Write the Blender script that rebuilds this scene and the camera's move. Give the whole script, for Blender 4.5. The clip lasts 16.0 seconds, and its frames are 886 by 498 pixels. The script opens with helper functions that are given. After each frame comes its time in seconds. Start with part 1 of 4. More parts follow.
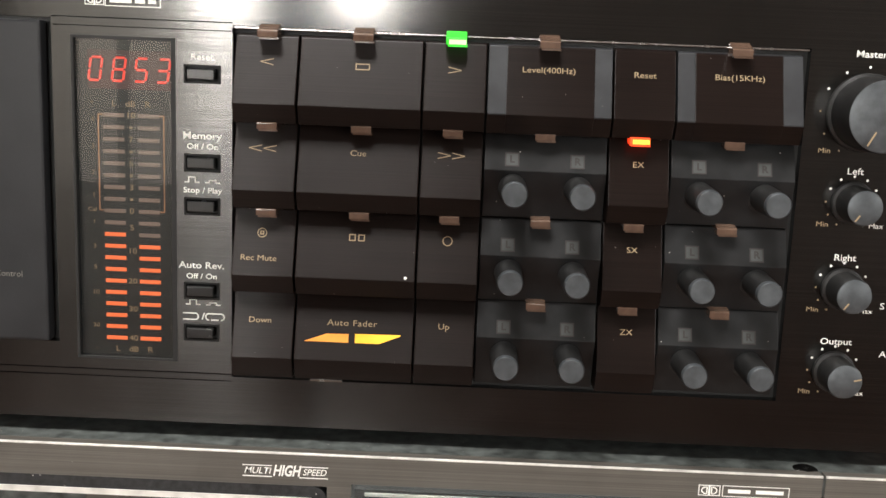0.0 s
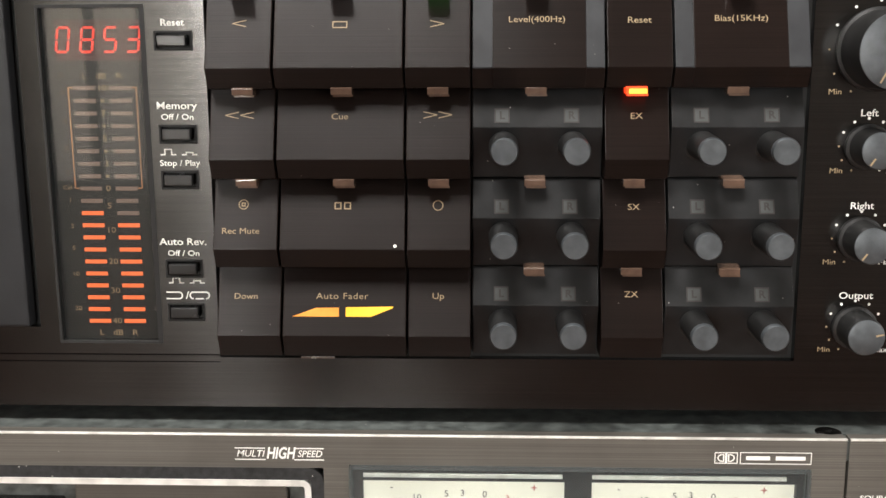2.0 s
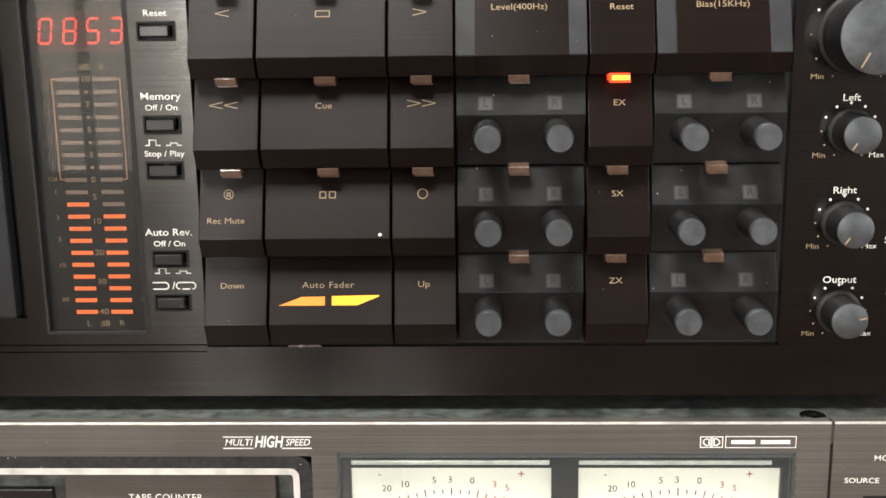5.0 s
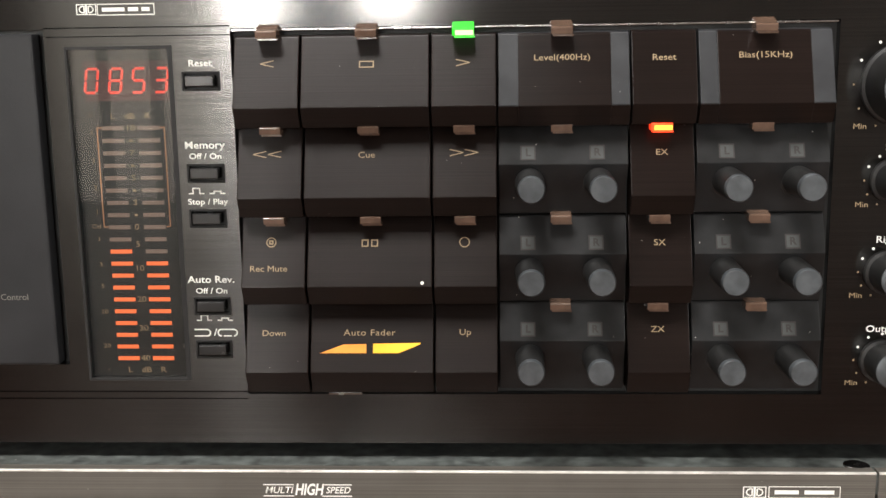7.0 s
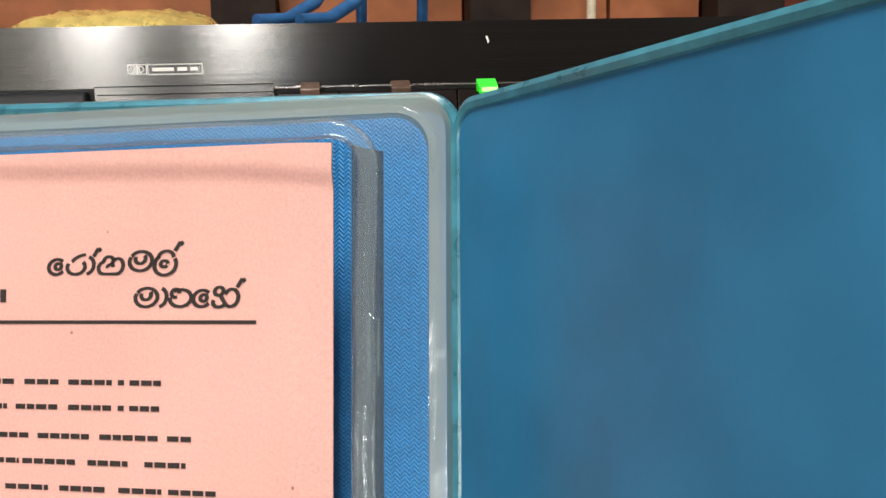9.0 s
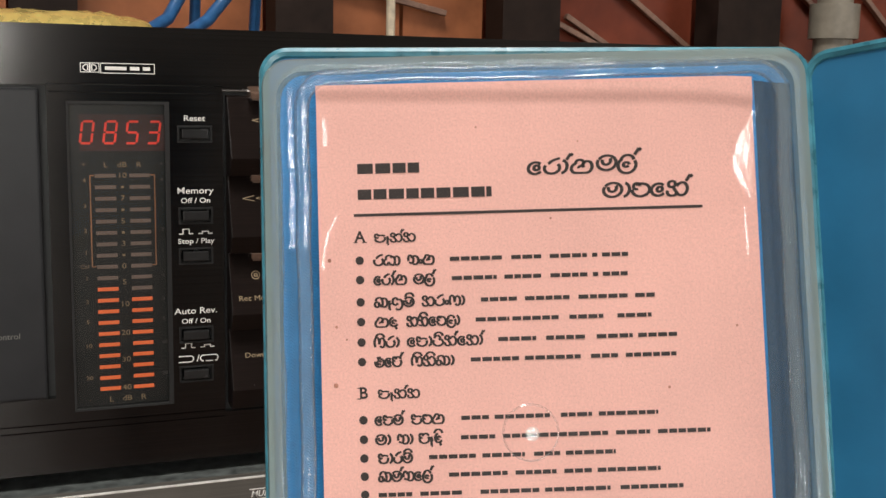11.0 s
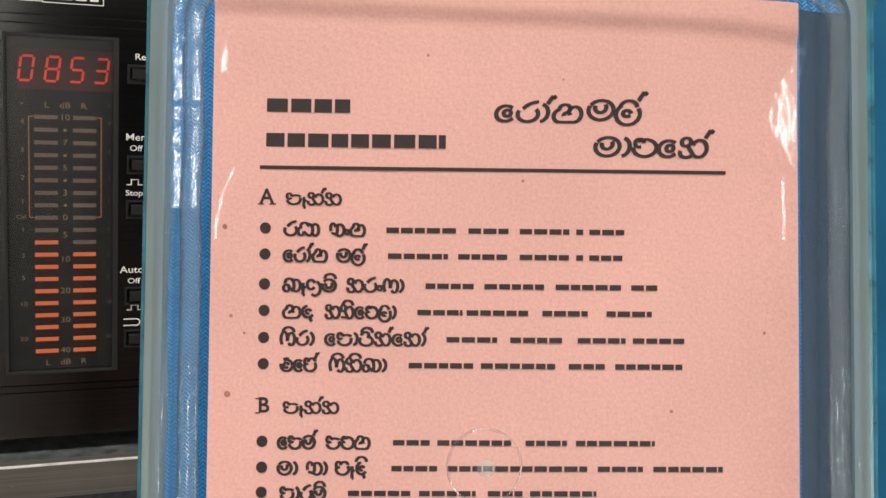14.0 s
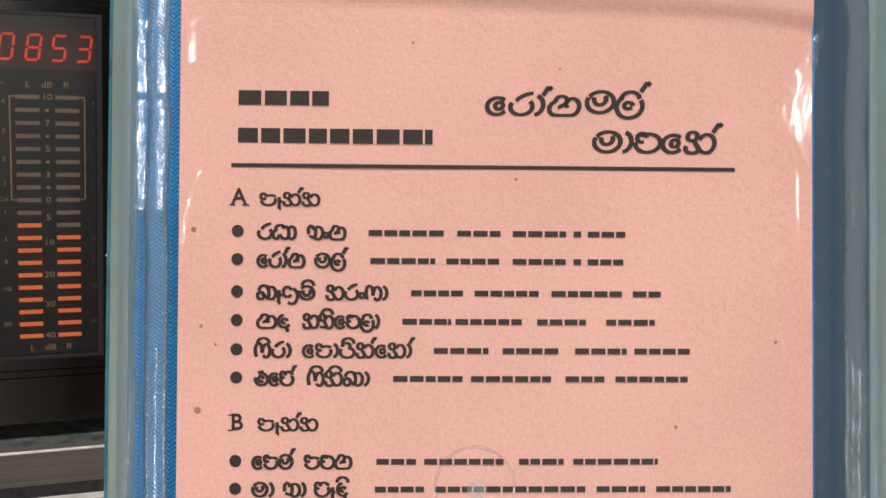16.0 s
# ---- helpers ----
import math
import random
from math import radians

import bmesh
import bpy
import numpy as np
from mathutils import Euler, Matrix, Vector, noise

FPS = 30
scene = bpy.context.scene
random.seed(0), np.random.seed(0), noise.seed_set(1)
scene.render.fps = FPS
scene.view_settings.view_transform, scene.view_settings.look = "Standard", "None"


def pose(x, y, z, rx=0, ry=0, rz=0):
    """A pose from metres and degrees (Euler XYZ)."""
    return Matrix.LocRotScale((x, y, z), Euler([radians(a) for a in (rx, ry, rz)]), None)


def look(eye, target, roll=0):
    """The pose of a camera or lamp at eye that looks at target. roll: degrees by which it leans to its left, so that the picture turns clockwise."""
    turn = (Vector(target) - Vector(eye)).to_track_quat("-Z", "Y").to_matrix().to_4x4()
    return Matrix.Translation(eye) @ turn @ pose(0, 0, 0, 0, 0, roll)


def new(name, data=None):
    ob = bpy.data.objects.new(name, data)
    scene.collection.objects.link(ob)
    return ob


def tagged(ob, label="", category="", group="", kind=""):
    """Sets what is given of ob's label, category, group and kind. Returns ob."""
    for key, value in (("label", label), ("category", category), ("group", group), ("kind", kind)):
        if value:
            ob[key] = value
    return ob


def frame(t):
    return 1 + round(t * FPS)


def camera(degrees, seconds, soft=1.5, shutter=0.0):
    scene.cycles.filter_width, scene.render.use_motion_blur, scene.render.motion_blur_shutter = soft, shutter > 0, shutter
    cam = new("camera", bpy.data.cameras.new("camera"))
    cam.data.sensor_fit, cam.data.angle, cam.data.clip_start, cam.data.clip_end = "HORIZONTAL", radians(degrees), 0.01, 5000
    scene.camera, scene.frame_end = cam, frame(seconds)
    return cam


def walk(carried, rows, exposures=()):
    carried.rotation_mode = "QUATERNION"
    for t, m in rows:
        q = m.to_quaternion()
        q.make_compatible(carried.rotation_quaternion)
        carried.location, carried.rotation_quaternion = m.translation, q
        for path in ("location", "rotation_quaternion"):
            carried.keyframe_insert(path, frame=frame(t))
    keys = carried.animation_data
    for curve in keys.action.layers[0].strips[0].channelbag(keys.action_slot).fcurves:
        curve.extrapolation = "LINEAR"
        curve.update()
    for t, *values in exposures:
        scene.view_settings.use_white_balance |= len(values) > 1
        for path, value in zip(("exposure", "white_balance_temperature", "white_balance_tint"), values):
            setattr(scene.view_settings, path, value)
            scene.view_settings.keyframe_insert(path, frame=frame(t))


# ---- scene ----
cam = camera(43.83, 16.0)
ROWS = [
    (0.0, 0.03284, -0.41973, 1.12427, 78.851, -2.276, 1.060),
    (0.5, 0.03108, -0.41736, 1.12034, 78.627, -2.256, 1.334),
    (1.0, 0.03662, -0.40193, 1.11499, 77.742, -2.103, 1.758),
    (1.5, 0.04505, -0.40019, 1.11183, 77.637, -0.759, 2.100),
    (2.0, 0.04769, -0.39964, 1.11230, 78.164, 0.330, 2.240),
    (2.5, 0.04649, -0.39785, 1.11780, 78.726, 0.645, 2.805),
    (3.0, 0.04573, -0.39687, 1.11316, 78.284, 0.729, 2.699),
    (3.5, 0.05111, -0.40361, 1.11567, 77.816, 0.664, 1.856),
    (4.0, 0.05024, -0.39645, 1.11351, 77.427, 0.720, 1.806),
    (6.3, 0.05333, -0.40674, 1.11261, 78.278, 0.904, 2.052),
    (6.5, 0.05127, -0.40412, 1.11418, 78.731, 0.837, 2.188),
    (7.0, 0.04165, -0.40027, 1.12037, 78.965, 0.855, 2.663),
    (7.5, 0.04262, -0.41753, 1.12812, 79.734, 0.757, 2.652),
    (8.0, 0.03648, -0.42999, 1.13331, 80.103, 0.534, 2.536),
    (8.2, 0.03225, -0.42927, 1.13552, 79.705, 0.365, 1.939),
    (10.3, -0.13943, -0.46587, 1.14185, 80.113, 0.200, -20.374),
    (10.5, -0.13904, -0.46520, 1.13409, 81.063, -0.441, -21.052),
    (11.0, -0.13459, -0.46021, 1.12812, 81.374, -1.129, -21.165),
    (11.5, -0.12969, -0.45034, 1.12649, 80.932, -1.722, -21.302),
    (12.0, -0.12555, -0.43406, 1.12691, 79.654, -2.566, -21.127),
    (12.5, -0.11991, -0.42672, 1.12895, 78.643, -2.640, -20.854),
    (13.0, -0.12035, -0.42995, 1.12904, 78.490, -2.984, -21.599),
    (13.5, -0.11740, -0.43180, 1.12513, 79.693, -3.145, -21.587),
    (14.0, -0.11479, -0.42549, 1.12311, 79.410, -3.426, -21.392),
    (14.5, -0.11243, -0.42012, 1.12424, 78.458, -3.168, -21.318),
    (15.0, -0.11164, -0.41788, 1.12357, 78.263, -3.123, -21.055),
    (15.5, -0.11147, -0.41704, 1.12383, 78.156, -3.235, -21.015),
    (16.0, -0.11077, -0.41718, 1.12448, 78.076, -3.345, -21.688),
]
EXPOSURES = [(0.0, 0.48), (1.0, 0.6), (1.5, 0.7), (2.0, 0.6), (2.5, 0.52), (3.5, 0.66), (6.3, 0.6), (7.5, 0.48), (8.2, 0.4), (10.3, -0.42), (11.0, -0.3), (12.0, -0.26), (12.5, -0.36), (13.0, -0.38), (14.0, -0.36), (16.0, -0.36)]
walk(cam, [(t, pose(*place)) for t, *place in ROWS], EXPOSURES)

# ---- light: a window behind the viewer, the sky, and added fill lamps ----
DECK_Z = 1.0635         # height of the deck's own zero line over the floor
DECK_K = 1.41           # size of the decks against the numbers of their drawing
TABLE_Z = 0.75
world = bpy.data.worlds.new("sky")
scene.world = world
world.use_nodes = True
sky = world.node_tree.nodes.new("ShaderNodeTexSky")
sky.sky_type, sky.sun_disc = "NISHITA", False
sky.sun_elevation, sky.sun_rotation = radians(40), radians(200)
world.node_tree.links.new(sky.outputs["Color"], world.node_tree.nodes["Background"].inputs["Color"])
world.node_tree.nodes["Background"].inputs["Strength"].default_value = 0.1

WIN = (-1.636, -0.219, DECK_Z - 0.592, DECK_Z + 1.34)   # window in the south wall behind the viewer: x, x, z, z
LEAF = -0.959                                        # where its dim left leaf, added as fill, meets the bright one
SIDE = (-3.45, -1.90, 0.90, 2.59)                    # added opening for a fill lamp in the east wall: y, y, z, z
ROOM = (-2.8, 3.1, -3.666, 0.95, 3.5)                  # x, x, y, y, height
ROOF = (-1.15, 0.05, -1.41, -0.635)                    # added ceiling opening for an overhead fill lamp: x, x, y, y


def area_lamp(name, place, target, wide, high, watts, colour):
    lamp = bpy.data.lights.new(name, "AREA")
    lamp.shape, lamp.size, lamp.size_y, lamp.energy, lamp.color = "RECTANGLE", wide, high, watts, colour
    ob = new(name, lamp)
    ob.matrix_world = look(place, target)
    return ob


LIT_SPAN = (DECK_Z + 0.085, DECK_Z + 0.578)                # added unseen panels block the bright leaf below and above this stretch
# the left leaf's dim wide lamp is added fill
for name, x0, x1, z0, z1, watts in (("left_leaf_fill", WIN[0], LEAF, WIN[2], WIN[3], 6.0), ("open_leaf_daylight", LEAF, WIN[1], *LIT_SPAN, 89)):
    z = (z0 + z1) / 2
    area_lamp(name, ((x0 + x1) / 2, ROOM[2] - 0.12, z), ((x0 + x1) / 2, 0, z), x1 - x0, z1 - z0, watts, (1.0, 0.97, 0.92))
# unseen lamp at the east wall, added to brighten from the right
area_lamp("side_fill", (ROOM[1] + 0.13, (SIDE[0] + SIDE[1]) / 2, (SIDE[2] + SIDE[3]) / 2), (0, (SIDE[0] + SIDE[1]) / 2, (SIDE[2] + SIDE[3]) / 2),
          SIDE[1] - SIDE[0], SIDE[3] - SIDE[2], 60, (1.0, 0.97, 0.93))
# unseen overhead lamp, added to fill the deck and card from above
area_lamp("overhead_fill", ((ROOF[0] + ROOF[1]) / 2, (ROOF[2] + ROOF[3]) / 2, ROOM[4] + 0.13), ((ROOF[0] + ROOF[1]) / 2, (ROOF[2] + ROOF[3]) / 2 + 0.001, 0),
          ROOF[1] - ROOF[0], ROOF[3] - ROOF[2], 110, (1.0, 0.97, 0.93))


# ---- materials ----
def material(name, colour, rough=0.5, metal=0.0, spots=0.25, spot_scale=120, grain=0.0, grain_scale=2500,
             brushed=0.0, dust=0.0, emit=None, emit_power=0.0, rough_var=0.1, coat=0.0, specular=0.5, stretch=0.0, fleck=0.0, fleck_scale=2600, weave=0.0):
    m = bpy.data.materials.new(name)
    m.use_nodes = True
    t = m.node_tree
    n, link = t.nodes, t.links.new
    bsdf = n["Principled BSDF"]
    bsdf.inputs["Metallic"].default_value = metal
    bsdf.inputs["Coat Weight"].default_value = coat
    bsdf.inputs["Coat Roughness"].default_value = 0.12
    bsdf.inputs["Specular IOR Level"].default_value = specular
    if stretch:
        up = n.new("ShaderNodeCombineXYZ")
        up.inputs["Z"].default_value = 1.0
        link(up.outputs["Vector"], bsdf.inputs["Tangent"])
        bsdf.inputs["Anisotropic"].default_value = stretch
    where = n.new("ShaderNodeTexCoord")
    blotch = n.new("ShaderNodeTexNoise")
    blotch.inputs["Scale"].default_value, blotch.inputs["Detail"].default_value = spot_scale, 5
    link(where.outputs["Object"], blotch.inputs["Vector"])
    ramp = n.new("ShaderNodeMapRange")
    ramp.inputs["From Min"].default_value, ramp.inputs["From Max"].default_value = 0.3, 0.7
    ramp.inputs["To Min"].default_value, ramp.inputs["To Max"].default_value = 1 - spots, 1 + spots
    link(blotch.outputs["Fac"], ramp.inputs["Value"])
    tint = n.new("ShaderNodeVectorMath")
    tint.operation = "SCALE"
    tint.inputs[0].default_value = colour
    link(ramp.outputs["Result"], tint.inputs["Scale"])
    out = tint.outputs["Vector"]
    if fleck:
        speck = n.new("ShaderNodeTexNoise")
        speck.inputs["Scale"].default_value, speck.inputs["Detail"].default_value = fleck_scale, 6
        link(where.outputs["Object"], speck.inputs["Vector"])
        level = n.new("ShaderNodeMapRange")
        level.inputs["From Min"].default_value, level.inputs["From Max"].default_value = 0.3, 0.7
        level.inputs["To Min"].default_value, level.inputs["To Max"].default_value = 1 - fleck, 1 + fleck
        link(speck.outputs["Fac"], level.inputs["Value"])
        more = n.new("ShaderNodeVectorMath")
        more.operation = "SCALE"
        link(out, more.inputs[0])
        link(level.outputs["Result"], more.inputs["Scale"])
        out = more.outputs["Vector"]
    if dust:
        cells = n.new("ShaderNodeTexVoronoi")
        cells.inputs["Scale"].default_value = 230
        link(where.outputs["Object"], cells.inputs["Vector"])
        less = n.new("ShaderNodeMath")
        less.operation = "LESS_THAN"
        less.inputs[1].default_value = 0.035 * dust
        link(cells.outputs["Distance"], less.inputs[0])
        mix = n.new("ShaderNodeMix")
        mix.data_type = "RGBA"
        link(less.outputs["Value"], mix.inputs["Factor"])
        link(out, mix.inputs["A"])
        mix.inputs["B"].default_value = (0.35, 0.34, 0.32, 1)
        out = mix.outputs["Result"]
    link(out, bsdf.inputs["Base Color"])
    rr = n.new("ShaderNodeMapRange")
    rr.inputs["To Min"].default_value, rr.inputs["To Max"].default_value = max(0.0, rough - rough_var), min(1.0, rough + rough_var)
    link(blotch.outputs["Fac"], rr.inputs["Value"])
    link(rr.outputs["Result"], bsdf.inputs["Roughness"])
    height = None
    if brushed:
        squash = n.new("ShaderNodeMapping")
        squash.inputs["Scale"].default_value = (0.0025, 0.3, 1.0)
        link(where.outputs["Object"], squash.inputs["Vector"])
        lines = n.new("ShaderNodeTexNoise")
        lines.inputs["Scale"].default_value, lines.inputs["Detail"].default_value = 4500, 5
        link(squash.outputs["Vector"], lines.inputs["Vector"])
        height, power = lines.outputs["Fac"], brushed
        streak = n.new("ShaderNodeMapRange")
        streak.inputs["From Min"].default_value, streak.inputs["From Max"].default_value = 0.3, 0.7
        streak.inputs["To Min"].default_value, streak.inputs["To Max"].default_value = 0.72, 1.28
        link(lines.outputs["Fac"], streak.inputs["Value"])
        lined = n.new("ShaderNodeVectorMath")
        lined.operation = "SCALE"
        link(out, lined.inputs[0])
        link(streak.outputs["Result"], lined.inputs["Scale"])
        link(lined.outputs["Vector"], bsdf.inputs["Base Color"])
    elif grain:
        fine = n.new("ShaderNodeTexNoise")
        fine.inputs["Scale"].default_value, fine.inputs["Detail"].default_value = grain_scale, 4
        link(where.outputs["Object"], fine.inputs["Vector"])
        height, power = fine.outputs["Fac"], grain
    if weave:
        axes = n.new("ShaderNodeSeparateXYZ")
        link(where.outputs["Object"], axes.inputs[0])

        def calc(kind, a, b):
            node = n.new("ShaderNodeMath")
            node.operation = kind
            for k, v in enumerate((a, b)):
                if isinstance(v, (int, float)):
                    node.inputs[k].default_value = v
                else:
                    link(v, node.inputs[k])
            return node.outputs[0]

        zigzag = calc("PINGPONG", calc("MULTIPLY", axes.outputs["X"], 1000.0), 0.55)
        twill = calc("SINE", calc("MULTIPLY", calc("ADD", calc("MULTIPLY", axes.outputs["Z"], 1000.0), zigzag), 13.0), 0.0)
        shade = calc("ADD", calc("MULTIPLY", twill, weave), 1.0)
        woven = n.new("ShaderNodeVectorMath")
        woven.operation = "SCALE"
        link(out, woven.inputs[0])
        link(shade, woven.inputs["Scale"])
        link(woven.outputs["Vector"], bsdf.inputs["Base Color"])
        height, power = twill, 0.35
    if height:
        bump = n.new("ShaderNodeBump")
        bump.inputs["Strength"].default_value, bump.inputs["Distance"].default_value = power, 0.00008 if brushed else 0.0002
        link(height, bump.inputs["Height"])
        link(bump.outputs["Normal"], bsdf.inputs["Normal"])
    if emit:
        bsdf.inputs["Emission Color"].default_value = (*emit, 1)
        bsdf.inputs["Emission Strength"].default_value = emit_power
    return m


def clear(name, tint, gloss_rough=0.03, wave=0.0, veil=0.04, wave_scale=60, skin=1.0, haze=(0.72, 0.84, 0.86)):
    """Clear sheet: lets light straight through with a tint, with a glossy skin and a thin milky veil."""
    m = bpy.data.materials.new(name)
    m.use_nodes = True
    t = m.node_tree
    n, link = t.nodes, t.links.new
    n.remove(n["Principled BSDF"])
    glass = n.new("ShaderNodeBsdfTransparent")
    glass.inputs["Color"].default_value = (*tint, 1)
    gloss = n.new("ShaderNodeBsdfGlossy")
    gloss.inputs["Roughness"].default_value = gloss_rough
    milk = n.new("ShaderNodeBsdfDiffuse")
    milk.inputs["Color"].default_value = (*haze, 1)
    fres = n.new("ShaderNodeFresnel")
    fres.inputs["IOR"].default_value = 1.49
    veiled, both = n.new("ShaderNodeMixShader"), n.new("ShaderNodeMixShader")
    veiled.inputs[0].default_value = veil
    link(glass.outputs[0], veiled.inputs[1])
    link(milk.outputs[0], veiled.inputs[2])
    part_of = n.new("ShaderNodeMath")
    part_of.operation = "MULTIPLY"
    part_of.inputs[1].default_value = skin
    link(fres.outputs[0], part_of.inputs[0])
    link(part_of.outputs[0], both.inputs[0])
    link(veiled.outputs[0], both.inputs[1])
    link(gloss.outputs[0], both.inputs[2])
    link(both.outputs[0], n["Material Output"].inputs["Surface"])
    if wave:
        where, noi, bump = n.new("ShaderNodeTexCoord"), n.new("ShaderNodeTexNoise"), n.new("ShaderNodeBump")
        noi.inputs["Scale"].default_value, noi.inputs["Detail"].default_value = wave_scale, 3
        bump.inputs["Strength"].default_value, bump.inputs["Distance"].default_value = wave, 0.002
        link(where.outputs["Object"], noi.inputs["Vector"])
        link(noi.outputs["Fac"], bump.inputs["Height"])
        for s in (fres, gloss):
            link(bump.outputs["Normal"], s.inputs["Normal"])
    return m


BRUSHED = material("brushed black aluminium", (0.051, 0.0498, 0.0486), 0.20, 1.0, 0.12, 40, brushed=0.14, rough_var=0.03, stretch=0.93, coat=0.32)
BUTTON = material("brown-black brushed button", (0.0108, 0.0071, 0.0061), 0.29, 0.0, 0.12, 40, brushed=0.5, dust=0.6, stretch=0.9, specular=0.21, rough_var=0.02)
UNIT = material("dark grey plastic", (0.0117, 0.01202, 0.01268), 0.42, 0.0, 0.35, 160, grain=0.15, dust=1.2, specular=0.3)
WING = material("grey satin plastic", (0.029, 0.0305, 0.0335), 0.45, 0.0, 0.2, 160, grain=0.1, dust=0.8, specular=0.35)
BAY = material("black recess", (0.0072, 0.0072, 0.0072), 0.6, 0.0, 0.3)
BODY = material("black steel cover", (0.014, 0.0154, 0.0154), 0.5, 0.0, 0.5, 90, grain=0.3, dust=1.0)
KNOB_SIDE = material("black ribbed plastic", (0.01, 0.01, 0.01), 0.45, 0.0, 0.3)
KNOB_FACE = material("grey spun metal cap", (0.07969, 0.08819, 0.09563), 0.42, 0.4, 0.25, 300, grain=0.3, dust=0.7)
DOOR = material("satin black door", (0.018, 0.0186, 0.0204), 0.40, 0.0, 0.15, 70, grain=0.15, dust=0.6, specular=0.3)
PUSH = material("glossy black push button", (0.018, 0.018, 0.018), 0.25, 0.0, 0.2)
WHITE = material("white lettering", (0.88, 0.87, 0.82), 0.6, 0.0, 0.05)
GOLD = material("tan lettering", (0.336, 0.248, 0.144), 0.55, 0.0, 0.1)
DIM = material("dim grey lettering", (0.182, 0.1729, 0.1547), 0.6, 0.0, 0.1)
LENS = material("tan indicator lens", (0.12, 0.0736, 0.0512), 0.22, 0.0, 0.2, 300, coat=0.8)
GREEN = material("lit green indicator", (0.05, 0.5, 0.05), 0.3, emit=(0.02, 1.0, 0.01), emit_power=0.459)
RED = material("lit orange-red indicator", (0.6, 0.1, 0.03), 0.3, emit=(1.0, 0.04, 0.008), emit_power=1.02)
GREEN_CORE = material("bright green core", (0.3, 0.6, 0.2), 0.3, emit=(0.35, 1.0, 0.22), emit_power=1.5)
RED_CORE = material("bright orange core", (0.7, 0.3, 0.05), 0.3, emit=(1.0, 0.42, 0.03), emit_power=1.63)
AMBER = material("lit amber bar", (0.6, 0.25, 0.05), 0.4, emit=(1.0, 0.29, 0.03), emit_power=0.383)
YELLOW = material("lit yellow bar", (0.7, 0.4, 0.05), 0.4, emit=(1.0, 0.46, 0.02), emit_power=0.588)
BAR_ON = material("lit level bar", (0.25, 0.06, 0.03), 0.4, emit=(1.0, 0.19, 0.04), emit_power=0.918)
BAR_OFF = material("unlit level bar", (0.2242, 0.1644, 0.1346), 0.5, spots=0.1)
DIGIT = material("lit red digit", (0.6, 0.05, 0.03), 0.4, emit=(1.0, 0.06, 0.03), emit_power=0.748)
DIGIT_BACK = material("dark red display ground", (0.065, 0.02275, 0.0195), 0.4, spots=0.1)
SCALE = material("orange printed line", (0.4725, 0.231, 0.105), 0.5)
METER_BACK = material("black meter ground", (0.006, 0.006, 0.0054), 0.35, spots=0.2)
SMOKED = clear("smoked acrylic", (0.80, 0.78, 0.76), 0.03, veil=0.006, skin=0.44)
GLASS = clear("clear meter glass", (0.93, 0.96, 0.95), 0.02, veil=0.02)
FACE_2 = material("warm dark grey enamel", (0.09375, 0.08625, 0.075), 0.40, 0.0, 0.12, 60, brushed=0.12, dust=0.8)
SILVER = material("worn bright aluminium", (0.80, 0.79, 0.75), 0.35, 0.4, 0.2, 200, rough_var=0.12)
COVER_TOP = material("scuffed green-black cover", (0.072, 0.08, 0.076), 0.55, 0.0, 0.6, 260, grain=0.4, dust=1.3)
BADGE = material("light grey letter square", (0.048, 0.051, 0.050), 0.5, 0.0, 0.2, 300)
RUBBER = material("scuffed black rubber", (0.014, 0.014, 0.0147), 0.7, 0.0, 0.8, 500, grain=0.6, dust=1.4)
DIAL = material("cream dial lit from within", (0.666, 0.63, 0.54), 0.6, 0.0, 0.06, 60, emit=(1.0, 0.92, 0.78), emit_power=0.326)
BLACK_INK = material("black ink", (0.03, 0.027, 0.025), 0.6)
RED_INK = material("red ink", (0.45, 0.05, 0.03), 0.6)
PAPER = material("pink inlay card", (0.85, 0.458, 0.388), 0.65, 0.0, 0.06, 45, grain=0.25, grain_scale=1300, fleck=0.085, fleck_scale=3200)
STAIN = material("brown stain", (0.46, 0.19, 0.13), 0.7, 0.0, 0.3, 900)
INK = material("brown-black print", (0.028, 0.018, 0.015), 0.7, 0.0, 0.3, 700)
BLUE = material("blue vinyl", (0.018, 0.205, 0.48), 0.42, 0.0, 0.12, 150, grain=0.15, grain_scale=2400, fleck=0.15, fleck_scale=2000, weave=0.22)
# no weave on the lid; its shade is put into the darker blue
SHADED_LID_BLUE = material("smooth blue vinyl darkened for shade", (0.02, 0.15, 0.29), 0.38, 0.0, 0.18, 60, grain=0.12, grain_scale=900)
TEAL = material("teal welded edge", (0.045, 0.20, 0.26), 0.3, 0.0, 0.3, 300, grain=0.5, grain_scale=400)
CLEAR = clear("clear vinyl", (0.95, 0.96, 0.96), 0.32, wave=0.25, veil=0.0, wave_scale=60, skin=0.12)
GLINT = clear("glinting clear vinyl", (1.0, 1.0, 1.0), 0.12, wave=0.06, veil=0.0, wave_scale=200, skin=1.0)
MILKY = clear("milky clear vinyl", (0.62, 0.66, 0.62), 0.12, wave=0.3, veil=0.5, wave_scale=90, skin=0.6, haze=(0.36, 0.39, 0.35))
CLEAR_RIM = clear("clear vinyl rim", (0.90, 0.94, 0.94), 0.07, wave=0.22, veil=0.09, wave_scale=60, skin=0.5, haze=(0.62, 0.68, 0.68))
# dark tint and haze stand in for shade on the tray's right wall
SHADED_CLEAR = clear("clouded vinyl", (0.45, 0.46, 0.48), 0.16, wave=0.25, veil=0.42, wave_scale=90, skin=0.8, haze=(0.13, 0.18, 0.23))
